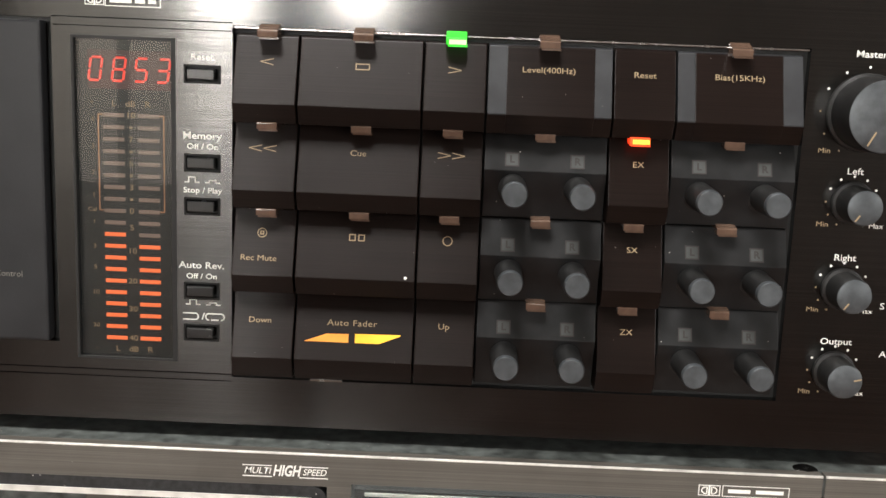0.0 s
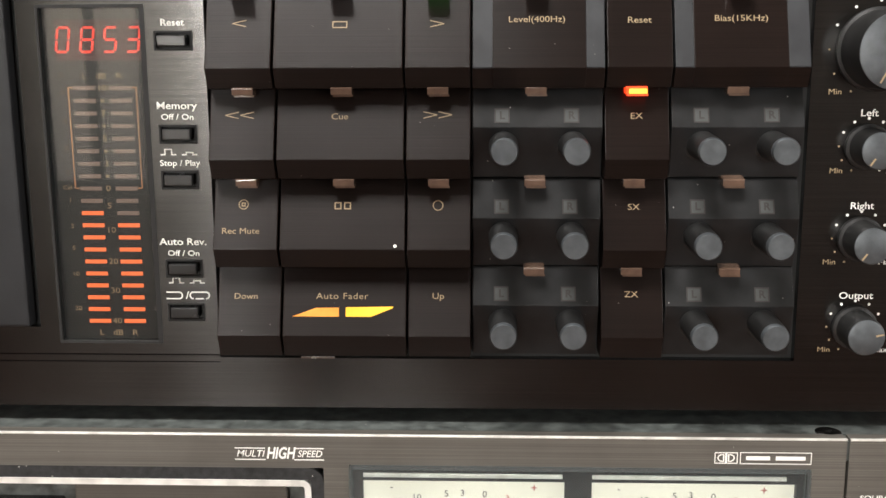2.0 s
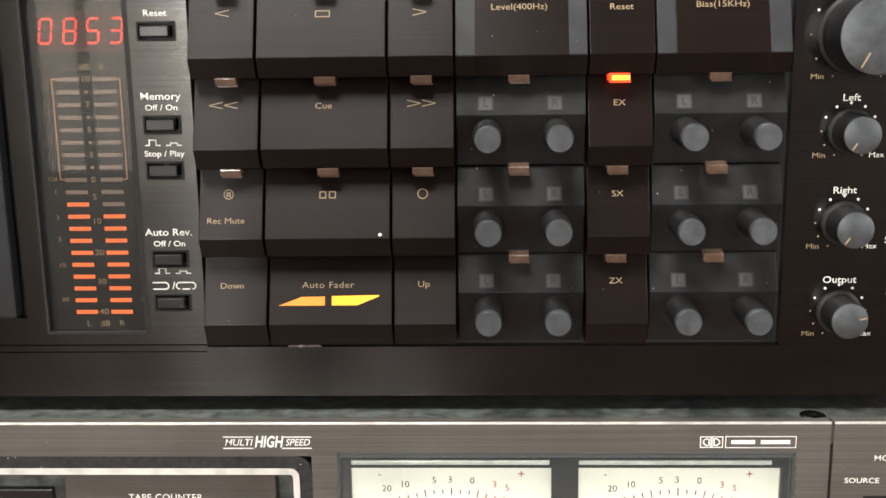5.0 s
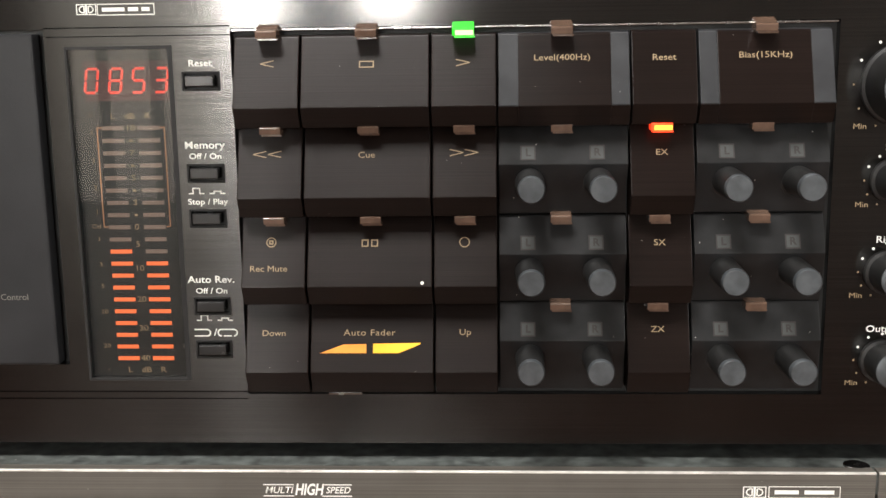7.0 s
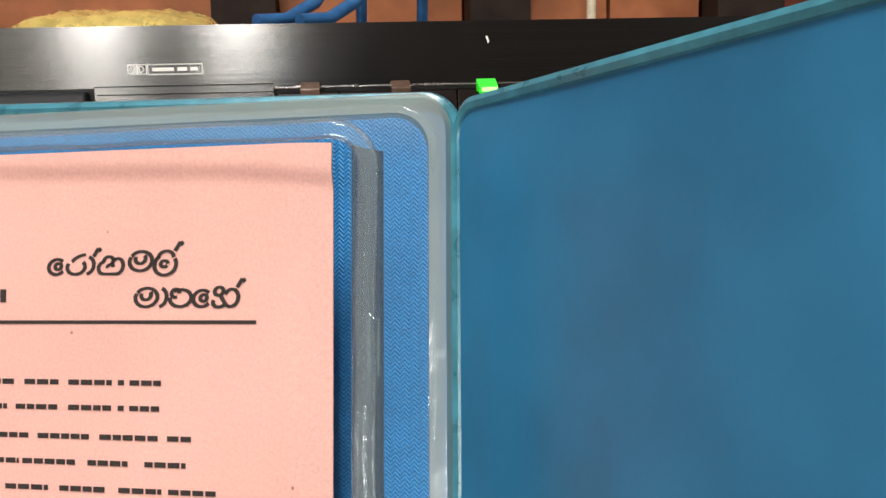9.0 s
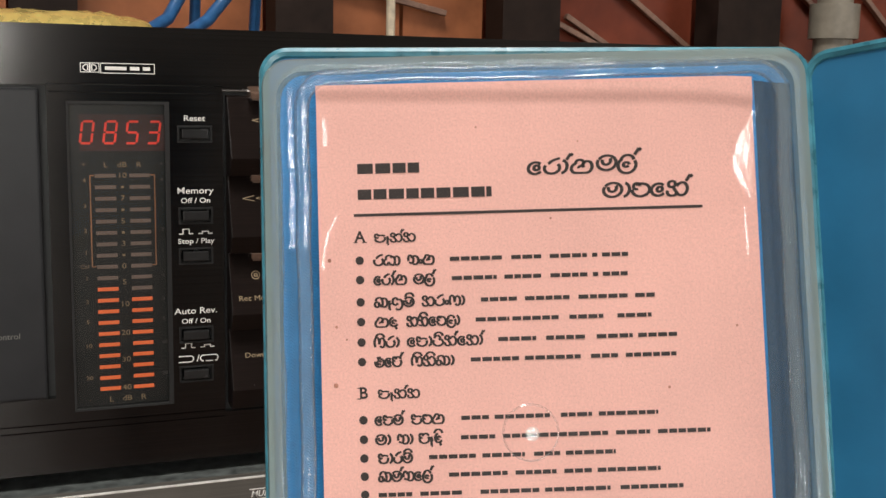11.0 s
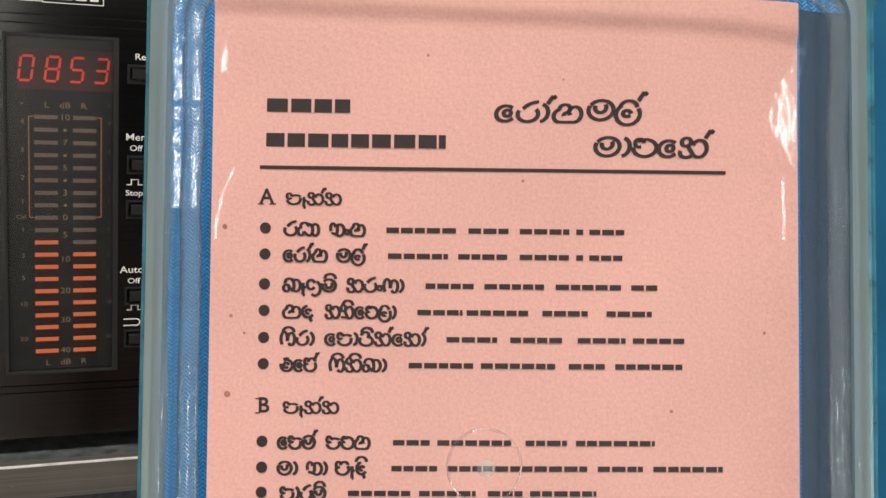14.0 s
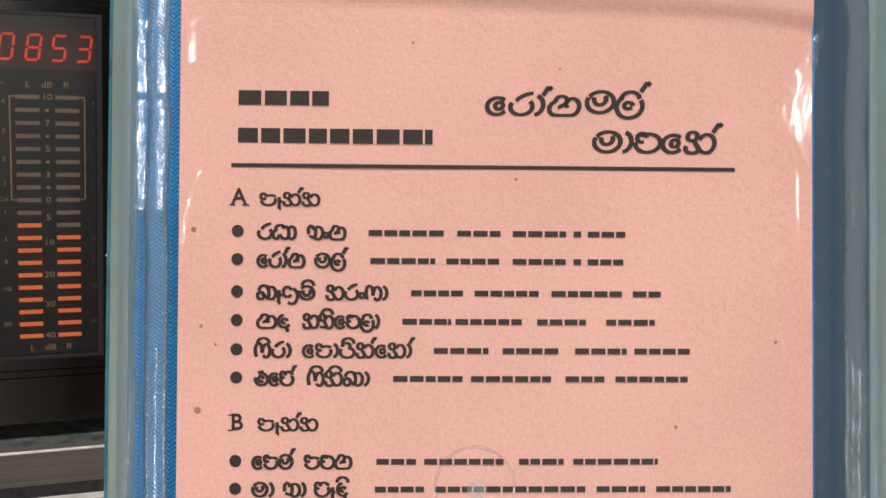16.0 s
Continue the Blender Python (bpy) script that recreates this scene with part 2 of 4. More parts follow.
WOOD = material("oiled wood", (0.16, 0.08, 0.045), 0.45, 0.0, 0.4, 30, grain=0.3, grain_scale=300)
PLASTER = material("painted plaster", (0.34, 0.31, 0.28), 0.85, 0.0, 0.1, 4, grain=0.4, grain_scale=200)
FLOOR = material("dull red cement floor", (0.13, 0.07, 0.055), 0.5, 0.0, 0.2, 3, grain=0.2, grain_scale=60)
TERRACOTTA = material("orange-brown board", (0.31, 0.108, 0.045), 0.5, 0.0, 0.3, 25, grain=0.2, grain_scale=200, specular=0.2)
MAROON = material("polished maroon board", (0.16, 0.036, 0.018), 0.45, 0.0, 0.3, 20, grain=0.1, grain_scale=200, specular=0.15)
DARK_WOOD = material("dark stained post", (0.022, 0.014, 0.011), 0.6, 0.0, 0.4, 30, grain=0.2, grain_scale=200, specular=0.12)
CREAM = material("cream cord", (0.62, 0.52, 0.38), 0.5)
PALE_STRIP = material("pale pinkish strip", (0.221, 0.1235, 0.0845), 0.5)
POLISHED = material("polished bare metal", (0.30, 0.29, 0.28), 0.25, 1.0, 0.2, 300)
BLUE_CABLE = material("blue cable sheath", (0.024, 0.104, 0.256), 0.4)
FOIL = material("gold foil", (0.90, 0.70, 0.22), 0.28, 0.6, 0.25, 120, grain=1.0, grain_scale=160)
PIPE = material("off-white pipe", (0.27, 0.24, 0.19), 0.5, 0.0, 0.2, 60)


# ---- building helpers: millimetres in a thing's own frame ----
def part(name, bm, mat, parent, label="", smooth=False):
    me = bpy.data.meshes.new(name)
    bmesh.ops.recalc_face_normals(bm, faces=bm.faces)
    if smooth:
        for f in bm.faces:
            f.smooth = True
    bm.transform(Matrix.Scale(0.001, 4))
    bm.to_mesh(me)
    bm.free()
    me.materials.append(mat)
    ob = new(name, me)
    ob.parent = parent
    if parent and parent.type == "EMPTY" and "base" in parent:
        ob.location = [-0.001 * v for v in parent["base"]]
    if smooth:
        me.set_sharp_from_angle(angle=radians(40))
    return ob


def thing(name, label, category, base, frame_pose, group=""):
    """An Empty at the base (mm in the frame) of a thing whose parts are given in that frame."""
    ob = new(name)
    ob.empty_display_size = 0.02
    ob["base"] = base
    ob.matrix_world = frame_pose @ Matrix.Translation([0.001 * v for v in base])
    return tagged(ob, label, category, group)


def box(x0, x1, y0, y1, z0, z1, bevel=0.0, bm=None):
    bm2 = bmesh.new()
    bmesh.ops.create_cube(bm2, size=1)
    bm2.transform(Matrix.Translation(((x0 + x1) / 2, (y0 + y1) / 2, (z0 + z1) / 2)) @ Matrix.Diagonal((x1 - x0, y1 - y0, z1 - z0, 1)))
    if bevel:
        bmesh.ops.bevel(bm2, geom=bm2.edges[:], offset=bevel, segments=2, affect="EDGES", profile=0.6)
    return merge(bm, bm2)


def merge(bm, extra):
    if bm is None:
        return extra
    me = bpy.data.meshes.new("tmp")
    extra.to_mesh(me)
    extra.free()
    bm.from_mesh(me)
    bpy.data.meshes.remove(me)
    return bm


def prism(profile, x0, x1, bevel=0.0, bm=None):
    """A bar along x with a profile of (y, z)."""
    b = bmesh.new()
    ends = [[b.verts.new((x, y, z)) for y, z in profile] for x in (x0, x1)]
    b.faces.new(ends[0])
    b.faces.new(ends[1][::-1])
    for i in range(len(profile)):
        j = (i + 1) % len(profile)
        b.faces.new((ends[0][i], ends[1][i], ends[1][j], ends[0][j]))
    if bevel:
        bmesh.ops.bevel(b, geom=b.edges[:], offset=bevel, segments=2, affect="EDGES", profile=0.6)
    return merge(bm, b)


def turned(profile, x, z, steps=40, bm=None):
    """A body turned round an axis along y, from (y, radius) pairs, closed at both ends."""
    b = bmesh.new()
    rings = []
    for y, r in profile:
        rings.append([b.verts.new((x + r * math.cos(a), y, z + r * math.sin(a))) for a in (2 * math.pi * i / steps for i in range(steps))])
    for a, c in zip(rings, rings[1:]):
        for i in range(steps):
            j = (i + 1) % steps
            b.faces.new((a[i], a[j], c[j], c[i]))
    b.faces.new(rings[0])
    b.faces.new(rings[-1])
    return merge(bm, b)


def sheet_with_holes(x0, x1, z0, z1, holes, y_front, y_back):
    """A plate facing -y with rectangular openings (x, x, z, z) that go through it."""
    xs = sorted({x0, x1, *(v for h in holes for v in h[:2])})
    zs = sorted({z0, z1, *(v for h in holes for v in h[2:])})
    xs, zs = [x for x in xs if x0 <= x <= x1], [z for z in zs if z0 <= z <= z1]

    def solid(i, j):
        if not (0 <= i < len(xs) - 1 and 0 <= j < len(zs) - 1):
            return False
        x, z = (xs[i] + xs[i + 1]) / 2, (zs[j] + zs[j + 1]) / 2
        return not any(a < x < b and c < z < d for a, b, c, d in holes)

    bm, cache = bmesh.new(), {}

    def v(i, j, y):
        if (i, j, y) not in cache:
            cache[i, j, y] = bm.verts.new((xs[i], y, zs[j]))
        return cache[i, j, y]

    for i in range(len(xs) - 1):
        for j in range(len(zs) - 1):
            if not solid(i, j):
                continue
            for y in (y_front, y_back):
                bm.faces.new((v(i, j, y), v(i + 1, j, y), v(i + 1, j + 1, y), v(i, j + 1, y)))
            for di, dj, a, b in ((-1, 0, (i, j), (i, j + 1)), (1, 0, (i + 1, j), (i + 1, j + 1)), (0, -1, (i, j), (i + 1, j)), (0, 1, (i, j + 1), (i + 1, j + 1))):
                if not solid(i + di, j + dj):
                    bm.faces.new((v(*a, y_front), v(*b, y_front), v(*b, y_back), v(*a, y_back)))
    return bm


def lettered(text, height, at, turn=None, align="CENTER", bold=0.0, spread=1.0, slant=0.0, wide=1.0):
    """Text as a flat mesh, its capitals height mm tall, standing in the plane of x and z round the place at."""
    cu = bpy.data.curves.new("text", "FONT")
    cu.body, cu.align_x, cu.align_y = text, align, "CENTER"
    cu.size, cu.offset, cu.space_character, cu.shear, cu.resolution_u = height / 0.72, bold, spread, slant, 3
    ob = bpy.data.objects.new("text", cu)
    me = bpy.data.meshes.new_from_object(ob)
    bm = bmesh.new()
    bm.from_mesh(me)
    bpy.data.objects.remove(ob)
    bpy.data.meshes.remove(me)
    bm.transform(Matrix.Translation(at) @ (turn or Matrix.Identity(4)) @ Matrix.Diagonal((wide, 1, 1, 1)) @ Matrix.Rotation(radians(90), 4, "X"))
    return bm


def flat(points, at, turn=None, bm=None):
    """A flat face from (x, z) points round the place at, facing -y."""
    b = bmesh.new()
    b.faces.new([b.verts.new((x, 0, z)) for x, z in points])
    b.transform(Matrix.Translation(at) @ (turn or Matrix.Identity(4)))
    return merge(bm, b)


def rect(x, z, w, h):
    return [(x - w / 2, z - h / 2), (x + w / 2, z - h / 2), (x + w / 2, z + h / 2), (x - w / 2, z + h / 2)]


def outline(x, z, w, h, line, at, turn=None):
    bm = None
    for r in (rect(x, z + h / 2, w + line, line), rect(x, z - h / 2, w + line, line), rect(x - w / 2, z, line, h - line), rect(x + w / 2, z, line, h - line)):
        bm = flat(r, at, turn, bm)
    return bm


def ring(r, line, at, turn=None, steps=32):
    b = bmesh.new()
    loops = [[b.verts.new((q * math.cos(2 * math.pi * i / steps), 0, q * math.sin(2 * math.pi * i / steps))) for i in range(steps)] for q in (r - line / 2, r + line / 2)]
    for i in range(steps):
        j = (i + 1) % steps
        b.faces.new((loops[0][i], loops[0][j], loops[1][j], loops[1][i]))
    b.transform(Matrix.Translation(at) @ (turn or Matrix.Identity(4)))
    return b


def disc(x, z, r, steps=16):
    return [(x + r * math.cos(2 * math.pi * i / steps), z + r * math.sin(2 * math.pi * i / steps)) for i in range(steps)]


def tube(points, r, steps=10):
    """A round cord along points."""
    b, rings = bmesh.new(), []
    pts = [Vector(p) for p in points]
    closed = (pts[0] - pts[-1]).length < 1e-6
    side = None
    for i, p in enumerate(pts):
        d = pts[min(i + 1, len(pts) - 1)] - pts[max(i - 1, 0)]
        if closed and i in (0, len(pts) - 1):
            d = pts[1] - pts[-2]
        d.normalize()
        side = d.orthogonal() if side is None else side - d * side.dot(d)
        side.normalize()
        over = d.cross(side)
        rings.append([b.verts.new(p + r * (math.cos(a) * side + math.sin(a) * over)) for a in (2 * math.pi * k / steps for k in range(steps))])
    for a, c in zip(rings, rings[1:]):
        for i in range(steps):
            j = (i + 1) % steps
            b.faces.new((a[i], a[j], c[j], c[i]))
    b.faces.new(rings[0])
    b.faces.new(rings[-1])
    return b


def world_box(name, x0, x1, y0, y1, z0, z1, mat, label="", category="", kind="structure"):
    ob = part(name, box(*(1000 * v for v in (x0, x1, y0, y1, z0, z1))), mat, None)
    return tagged(ob, label, category, "", kind)


# ---- the room ----
X0, X1, Y0, Y1, H = ROOM
world_box("floor", X0, X1, Y0, Y1, -0.1, 0, FLOOR, "dull red polished cement floor", "floor")
top = sheet_with_holes(1000 * X0, 1000 * X1, -1000 * Y1, -1000 * Y0, [(1000 * ROOF[0], 1000 * ROOF[1], -1000 * ROOF[3], -1000 * ROOF[2])], 1000 * H, 1000 * H + 100)
top.transform(Matrix.Rotation(radians(90), 4, "X"))
tagged(part("ceiling", top, PLASTER, None), "plain painted ceiling with an added opening for fill light", "ceiling", kind="structure")
world_box("wall_west", X0 - 0.12, X0, Y0, Y1, 0, H, PLASTER, "plain painted side wall", "wall")
east = sheet_with_holes(1000 * Y0, 1000 * Y1, 0, 1000 * H, [tuple(1000 * v for v in SIDE)], 0, 100)
east.transform(Matrix.Translation((1000 * X1 + 100, 0, 0)) @ Matrix.Rotation(radians(90), 4, "Z"))
tagged(part("wall_east", east, PLASTER, None), "painted side wall with an added opening for fill light", "wall", kind="structure")
world_box("wall_north", X0 - 0.12, X1 + 0.12, Y1, Y1 + 0.12, 0, H, MAROON, "maroon polished wall behind the decks", "wall")
south = sheet_with_holes(1000 * X0 - 120, 1000 * X1 + 120, 0, 1000 * H, [tuple(1000 * v for v in WIN)], 1000 * Y0 - 100, 1000 * Y0)
tagged(part("wall_south", south, PLASTER, None), "painted wall with a tall window opening", "wall", kind="structure")
window = thing("window_1", "wooden window with upright bars, bright daylight outside", "window", (0, 0, 0), Matrix.Identity(4))
tagged(window, kind="structure")
wx0, wx1, wz0, wz1 = (1000 * v for v in WIN)
wy = 1000 * Y0 - 60
for n, (a, b, c, d) in enumerate(((wx0, wx0 + 40, wz0, wz1), (wx1 - 40, wx1, wz0, wz1), (wx0 + 40, wx1 - 40, wz0, wz0 + 40), (wx0 + 40, wx1 - 40, wz1 - 40, wz1))):
    part("window_frame", box(a, b, wy, wy + 50, c, d), DARK_WOOD, window)
for x in (wx0 + 210, wx0 + 410, 1000 * LEAF):
    part("upright_bar", box(x - 20, x + 20, wy + 10, wy + 36, wz0 + 40, wz1 - 40, 3), DARK_WOOD, window)

# unseen panels added to trim the window's light and its reflections
part("shutter", box(1000 * LEAF + 22, wx1 - 42, wy + 38, wy + 58, wz0 + 42, 1000 * LIT_SPAN[0], 3), PLASTER, window, "added lower panel that trims the window light")
part("shutter", box(1000 * LEAF + 22, wx1 - 42, wy + 38, wy + 58, 1000 * LIT_SPAN[1], wz1 - 42, 3), PLASTER, window, "added upper panel that trims the window light")
part("middle_post", box(1000 * LEAF + 204, 1000 * LEAF + 529, wy + 8, wy + 37, wz0 + 40, wz1 - 40, 3), DARK_WOOD, window)

# the dark timbers and boards behind the decks
def backing(name, x0, x1, y, mat, label, z0=0.0, z1=1.6, deep=0.03, category="post"):
    return world_box(name, x0, x1, y, y + deep, z0, z1, mat, label, category, "")


for x0, x1 in ((-0.135, -0.077), (0.103, 0.160), (0.341, 0.407), (0.604, 0.689)):
    backing("timber_post", x0, x1, 0.60, DARK_WOOD, "dark stained upright timber post behind the decks", deep=0.045)
backing("brown_board", -0.60, -0.137, 0.65, TERRACOTTA, "orange-brown board beside a dark post", category="board")
backing("orange_board", -0.075, 0.101, 0.65, TERRACOTTA, "orange-brown board between two dark posts", category="board")
backing("orange_board", 0.162, 0.245, 0.65, TERRACOTTA, "orange-brown board between two dark posts", category="board")
backing("orange_board", 0.249, 0.339, 0.65, TERRACOTTA, "orange-brown board between two dark posts", category="board")
backing("maroon_board", 0.409, 0.602, 0.65, MAROON, "glossy maroon board between two dark posts", category="board")
backing("maroon_board", 0.691, 1.15, 0.65, MAROON, "glossy maroon board behind a pale pipe", category="board")
# thin pale strips slanting across the boards
for k, (x, z, turn) in enumerate(((0.445, 1.185, 24), (0.50, 1.165, 30), (0.545, 1.205, 34), (0.74, 1.17, 26), (0.80, 1.20, 38), (0.90, 1.19, 42), (0.22, 1.215, 12))):
    bm = box(-75, 75, -4, 4, -3, 3, 1)
    bm.transform(Matrix.Translation((1000 * x, 642, 1000 * z)) @ Matrix.Rotation(radians(turn), 4, "Y"))
    tagged(part("slanting_strip", bm, PALE_STRIP, None), "thin pale strip slanting across a board", "batten", "battens")
tagged(part("cream_cord", tube([(216, 590, 0), (216, 588, 900), (215, 589, 1150), (217, 590, 1700)], 4.5), CREAM, None), "cream hanging cord behind the decks", "cord")
pipe = thing("standing_pipe", "off-white upright pipe with a collar behind the decks", "pipe", (0, 0, 0), pose(0.752, 0.585, 0))
part("pipe_shaft", tube([(0, 0, 0), (0, 0, 600), (0, 0, 1186)], 22, 24), PIPE, pipe, smooth=True)
part("collar", tube([(0, 0, 1186), (0, 0, 1194), (0, 0, 1225)], 28, 24), PIPE, pipe, smooth=True)
part("upper_shaft", tube([(0, 0, 1225), (0, 0, 1700)], 20, 24), PIPE, pipe, smooth=True)

# ---- the table ----
table = thing("table", "dark oiled wooden table under two cassette decks", "table", (0, 0, 0), pose(-0.03, -0.06, 0))
part("tabletop", box(-550, 550, -360, 420, 1000 * TABLE_Z - 30, 1000 * TABLE_Z, 3), WOOD, table)
for x in (-500, 500):
    for y in (-310, 370):
        part("leg", box(x - 30, x + 30, y - 30, y + 30, 0, 1000 * TABLE_Z - 30, 3), WOOD, table)

DECK = pose(0, 0, DECK_Z) @ Matrix.Scale(DECK_K, 4)

# ---- upper cassette deck ----
deck = thing("cassette_deck", "black brushed-metal cassette deck with lit level meter and button grid", "cassette deck", (-15, 115, -72.9), DECK)
PX0, PX1, PZ0, PZ1 = -195, 165, -69, 59.6
BAY_X, BAY_Z = (-38.2, 115.4), (-55, 42.6)
METER = (-81.2, -54.0, -50.6, 38.1)
DOOR_HOLE = (-180, -86.8, -46.6, 42.9)
PUSH_AT = [(-46.3, 29.4), (-46.3, 5.5), (-46.4, -6.5), (-46.6, -30.3), (-46.7, -42.3)]
holes = [(*BAY_X, *BAY_Z), METER, DOOR_HOLE]
holes += [(x - 4.7, x + 4.7, z - 2.2, z + 2.2) for x, z in PUSH_AT]
holes += [(-86.8, -38.2, 43.1, 43.45), (-86.2, -38.2, 40.9, 41.2), (-195, -38.2, -54.4, -54.1), (-195, -38.2, -56.4, -56.1)]
panel = part("front_panel", sheet_with_holes(PX0, PX1, PZ0, PZ1, holes, 0, 3), BRUSHED, deck, "brushed black metal front panel")
part("cover", box(PX0 + 4, PX1 - 4, 3.2, 230, PZ0 + 3, PZ1 - 1.5), BODY, deck, "black steel case cover")
for x in (-165, 135):
    for y in (30, 200):
        part("foot", box(x - 11, x + 11, y - 11, y + 11, -72.9, PZ0 + 3, 1), RUBBER, deck)
door = part("cassette_door", box(-178, -88.9, -2.2, 2.8, -46.2, 42.0, 0.8), DOOR, deck, "satin black cassette compartment door")
part("lettering", lettered("or Control", 1.7, (-101, -2.3, -27.2), align="CENTER"), DIM, door)
part("button_bay", sheet_with_holes(BAY_X[0] - 0.5, BAY_X[1] + 0.5, BAY_Z[0] - 0.5, BAY_Z[1] + 0.5, [], 3.05, 3.15), BAY, deck)
part("bay_lip", box(BAY_X[0] + 0.2, BAY_X[1] - 0.2, 0.4, 2.6, BAY_Z[1] - 0.75, BAY_Z[1] - 0.1, 0.15), POLISHED, deck, "bright upper lip of the button bay")
part("metal_ledge", box(-36.6, -20.6, -3.4, 0.5, 17.55, 18.25, 0.1), POLISHED, deck, "bright bare metal ledge")
part("metal_ledge", box(-15.6, -6.6, -3.0, 0.5, -54.2, -53.5, 0.1), POLISHED, deck, "bright bare metal ledge")
part("white_mark", flat([(21.5, 55.2), (22.0, 55.4), (22.6, 54.0), (22.2, 53.2)], (0, -0.03, 0)), WHITE, panel, "small white mark")

SLOPE_TOP, SLOPE_RIDGE = -0.5, -7.0
COLS = [-37.3, -20.0, 13.1, 30.0, 63.3, 80.0, 113.6]
RIDGES = [22.6, -0.4, -23.7, -46.8]
RISE = 17.6


def slope(x, ridge, up, lift=0.12):
    """The place and turn of a mark on a button's sloping face, up mm over its ridge."""
    y = SLOPE_RIDGE + (SLOPE_TOP - SLOPE_RIDGE) * up / RISE
    a = math.atan2(SLOPE_TOP - SLOPE_RIDGE, RISE)
    return (x, y - lift, ridge + up), Matrix.Rotation(-a, 4, "X")


def button(col, row, mat=BUTTON, x0=None, x1=None, name="button", parent=None, label=""):
    r = RIDGES[row]
    a, b = (COLS[col] if x0 is None else x0) + 0.3, (COLS[col + 1] if x1 is None else x1) - 0.3
    low = r - 5.2 if row < 3 else r - 6.2
    prof = [(SLOPE_TOP + 1.6, r + RISE + 0.5), (SLOPE_TOP, r + RISE), (SLOPE_RIDGE, r), (SLOPE_RIDGE + 2.6, low), (2.6, low), (2.6, r + RISE + 0.5)]
    return part(name, prism(prof, a, b, 0.22), mat, parent or deck, label)


def indicator(x, row, parent, mat=LENS, label="tan unlit indicator lens"):
    z = RIDGES[row] + RISE + (1.2 if row == 0 else 0.1)
    bm = prism([(-4.8, z - 1.5), (-5.0, z + 0.2), (-4.6, z + 0.45), (0.5, z + (2.2 if row < 2 else 1.2)), (0.5, z - 1.5)], x - 2.7, x + 2.7, 0.2)
    bm = box(x - 2.2, x + 2.9, -4.4, 0.5, z - 2.0, z - 1.5, 0, bm)
    lens = part("indicator", bm, mat, parent, label)
    if mat in (GREEN, RED):
        part("lamp_core", box(x - 1.9, x + 2.6, -5.15, -4.9, z - 1.35, z - 0.15), GREEN_CORE if mat is GREEN else RED_CORE, lens, "brighter core of the lamp")


def arrow(x, row, up, right, parent, mat=GOLD):
    at, turn = slope(x, RIDGES[row], up)
    s = 1 if right else -1
    w, h, t = 1.75, 0.95, 0.24
    bm = flat([(-s * w, h), (-s * w, h - t), (s * w, -t / 2), (s * w, t / 2)], at, turn)
    bm = flat([(-s * w, -h), (-s * w, -h + t), (s * w, t / 2), (s * w, -t / 2)], at, turn, bm)
    part("symbol", bm, mat, parent)


def mark(text, x, row, up, parent, height=1.75, mat=GOLD, spread=1.0, lift=0.12):
    at, turn = slope(x, RIDGES[row], up, lift)
    part("lettering", lettered(text, height * 0.93, at, turn, spread=spread, wide=1.17), mat, parent)


keys = {}
for row in range(4):
    for col in (0, 1, 2):
        keys[col, row] = button(col, row)
keys[4, 0] = button(4, 0)
for row in (1, 2, 3):
    keys[4, row] = button(4, row)
for col, (a, b) in ((3, (35.2, 58.4)), (5, (84.8, 108.0))):
    unit = button(col, 0, WING, label="grey button with a brown raised middle")
    keys[col, 0] = unit
    at_r = RIDGES[0]
    prof = [(SLOPE_TOP + 0.2, at_r + RISE + 0.2), (SLOPE_TOP - 0.45, at_r + RISE - 0.3), (SLOPE_RIDGE - 0.4, at_r - 0.1), (SLOPE_RIDGE + 2.3, at_r - 5.3), (0, at_r - 5.3), (0, at_r + RISE)]
    part("middle_plate", prism(prof, a, b, 0.2), BUTTON, unit, "brown-black brushed middle plate")
    skirt = [(SLOPE_RIDGE - 0.14, at_r - 0.25), (SLOPE_RIDGE + 2.44, at_r - 5.25), (0, at_r - 5.25), (0, at_r - 0.25)]
    part("lower_skirt", prism(skirt, COLS[col] + 0.25, COLS[col + 1] - 0.25, 0.08), BUTTON, unit, "brown-black lower edge")
mark("Level(400Hz)", 46.2, 0, 11.6, keys[3, 0], 1.75, lift=0.62)
mark("Bias(15KHz)", 96.5, 0, 11.6, keys[5, 0], 1.75, lift=0.62)
mark("Reset", 71.6, 0, 11.3, keys[4, 0], 1.75)
mark("Cue", -3.6, 1, 10.6, keys[1, 1])
for row, word in ((1, "EX"), (2, "SX"), (3, "ZX")):
    mark(word, 71.5, row, 10.6, keys[4, row])
mark("Rec Mute", -29.9, 2, 4.6, keys[0, 2], 1.7)
mark("Down", -29.6, 3, 9.8, keys[0, 3], 1.7)
mark("Auto Fader", -4.1, 3, 9.9, keys[1, 3], 1.8, spread=1.1)
mark("Up", 21.2, 3, 10.0, keys[2, 3], 1.8)
arrow(-28.4, 0, 11.0, False, keys[0, 0])
arrow(21.4, 0, 10.7, True, keys[2, 0])
arrow(-31.3, 1, 11.0, False, keys[0, 1])
arrow(-27.4, 1, 11.0, False, keys[0, 1])
arrow(19.5, 1, 11.0, True, keys[2, 1])
arrow(23.3, 1, 11.0, True, keys[2, 1])
at, turn = slope(-3.0, RIDGES[0], 10.6)
part("symbol", outline(0, 0, 3.5, 1.5, 0.28, at, turn), GOLD, keys[1, 0])
for dx in (-1.25, 1.25):
    at, turn = slope(-3.4 + dx, RIDGES[2], 10.9)
    part("symbol", outline(0, 0, 1.5, 1.6, 0.3, at, turn), GOLD, keys[1, 2])
at, turn = slope(-29.3, RIDGES[2], 11.2)
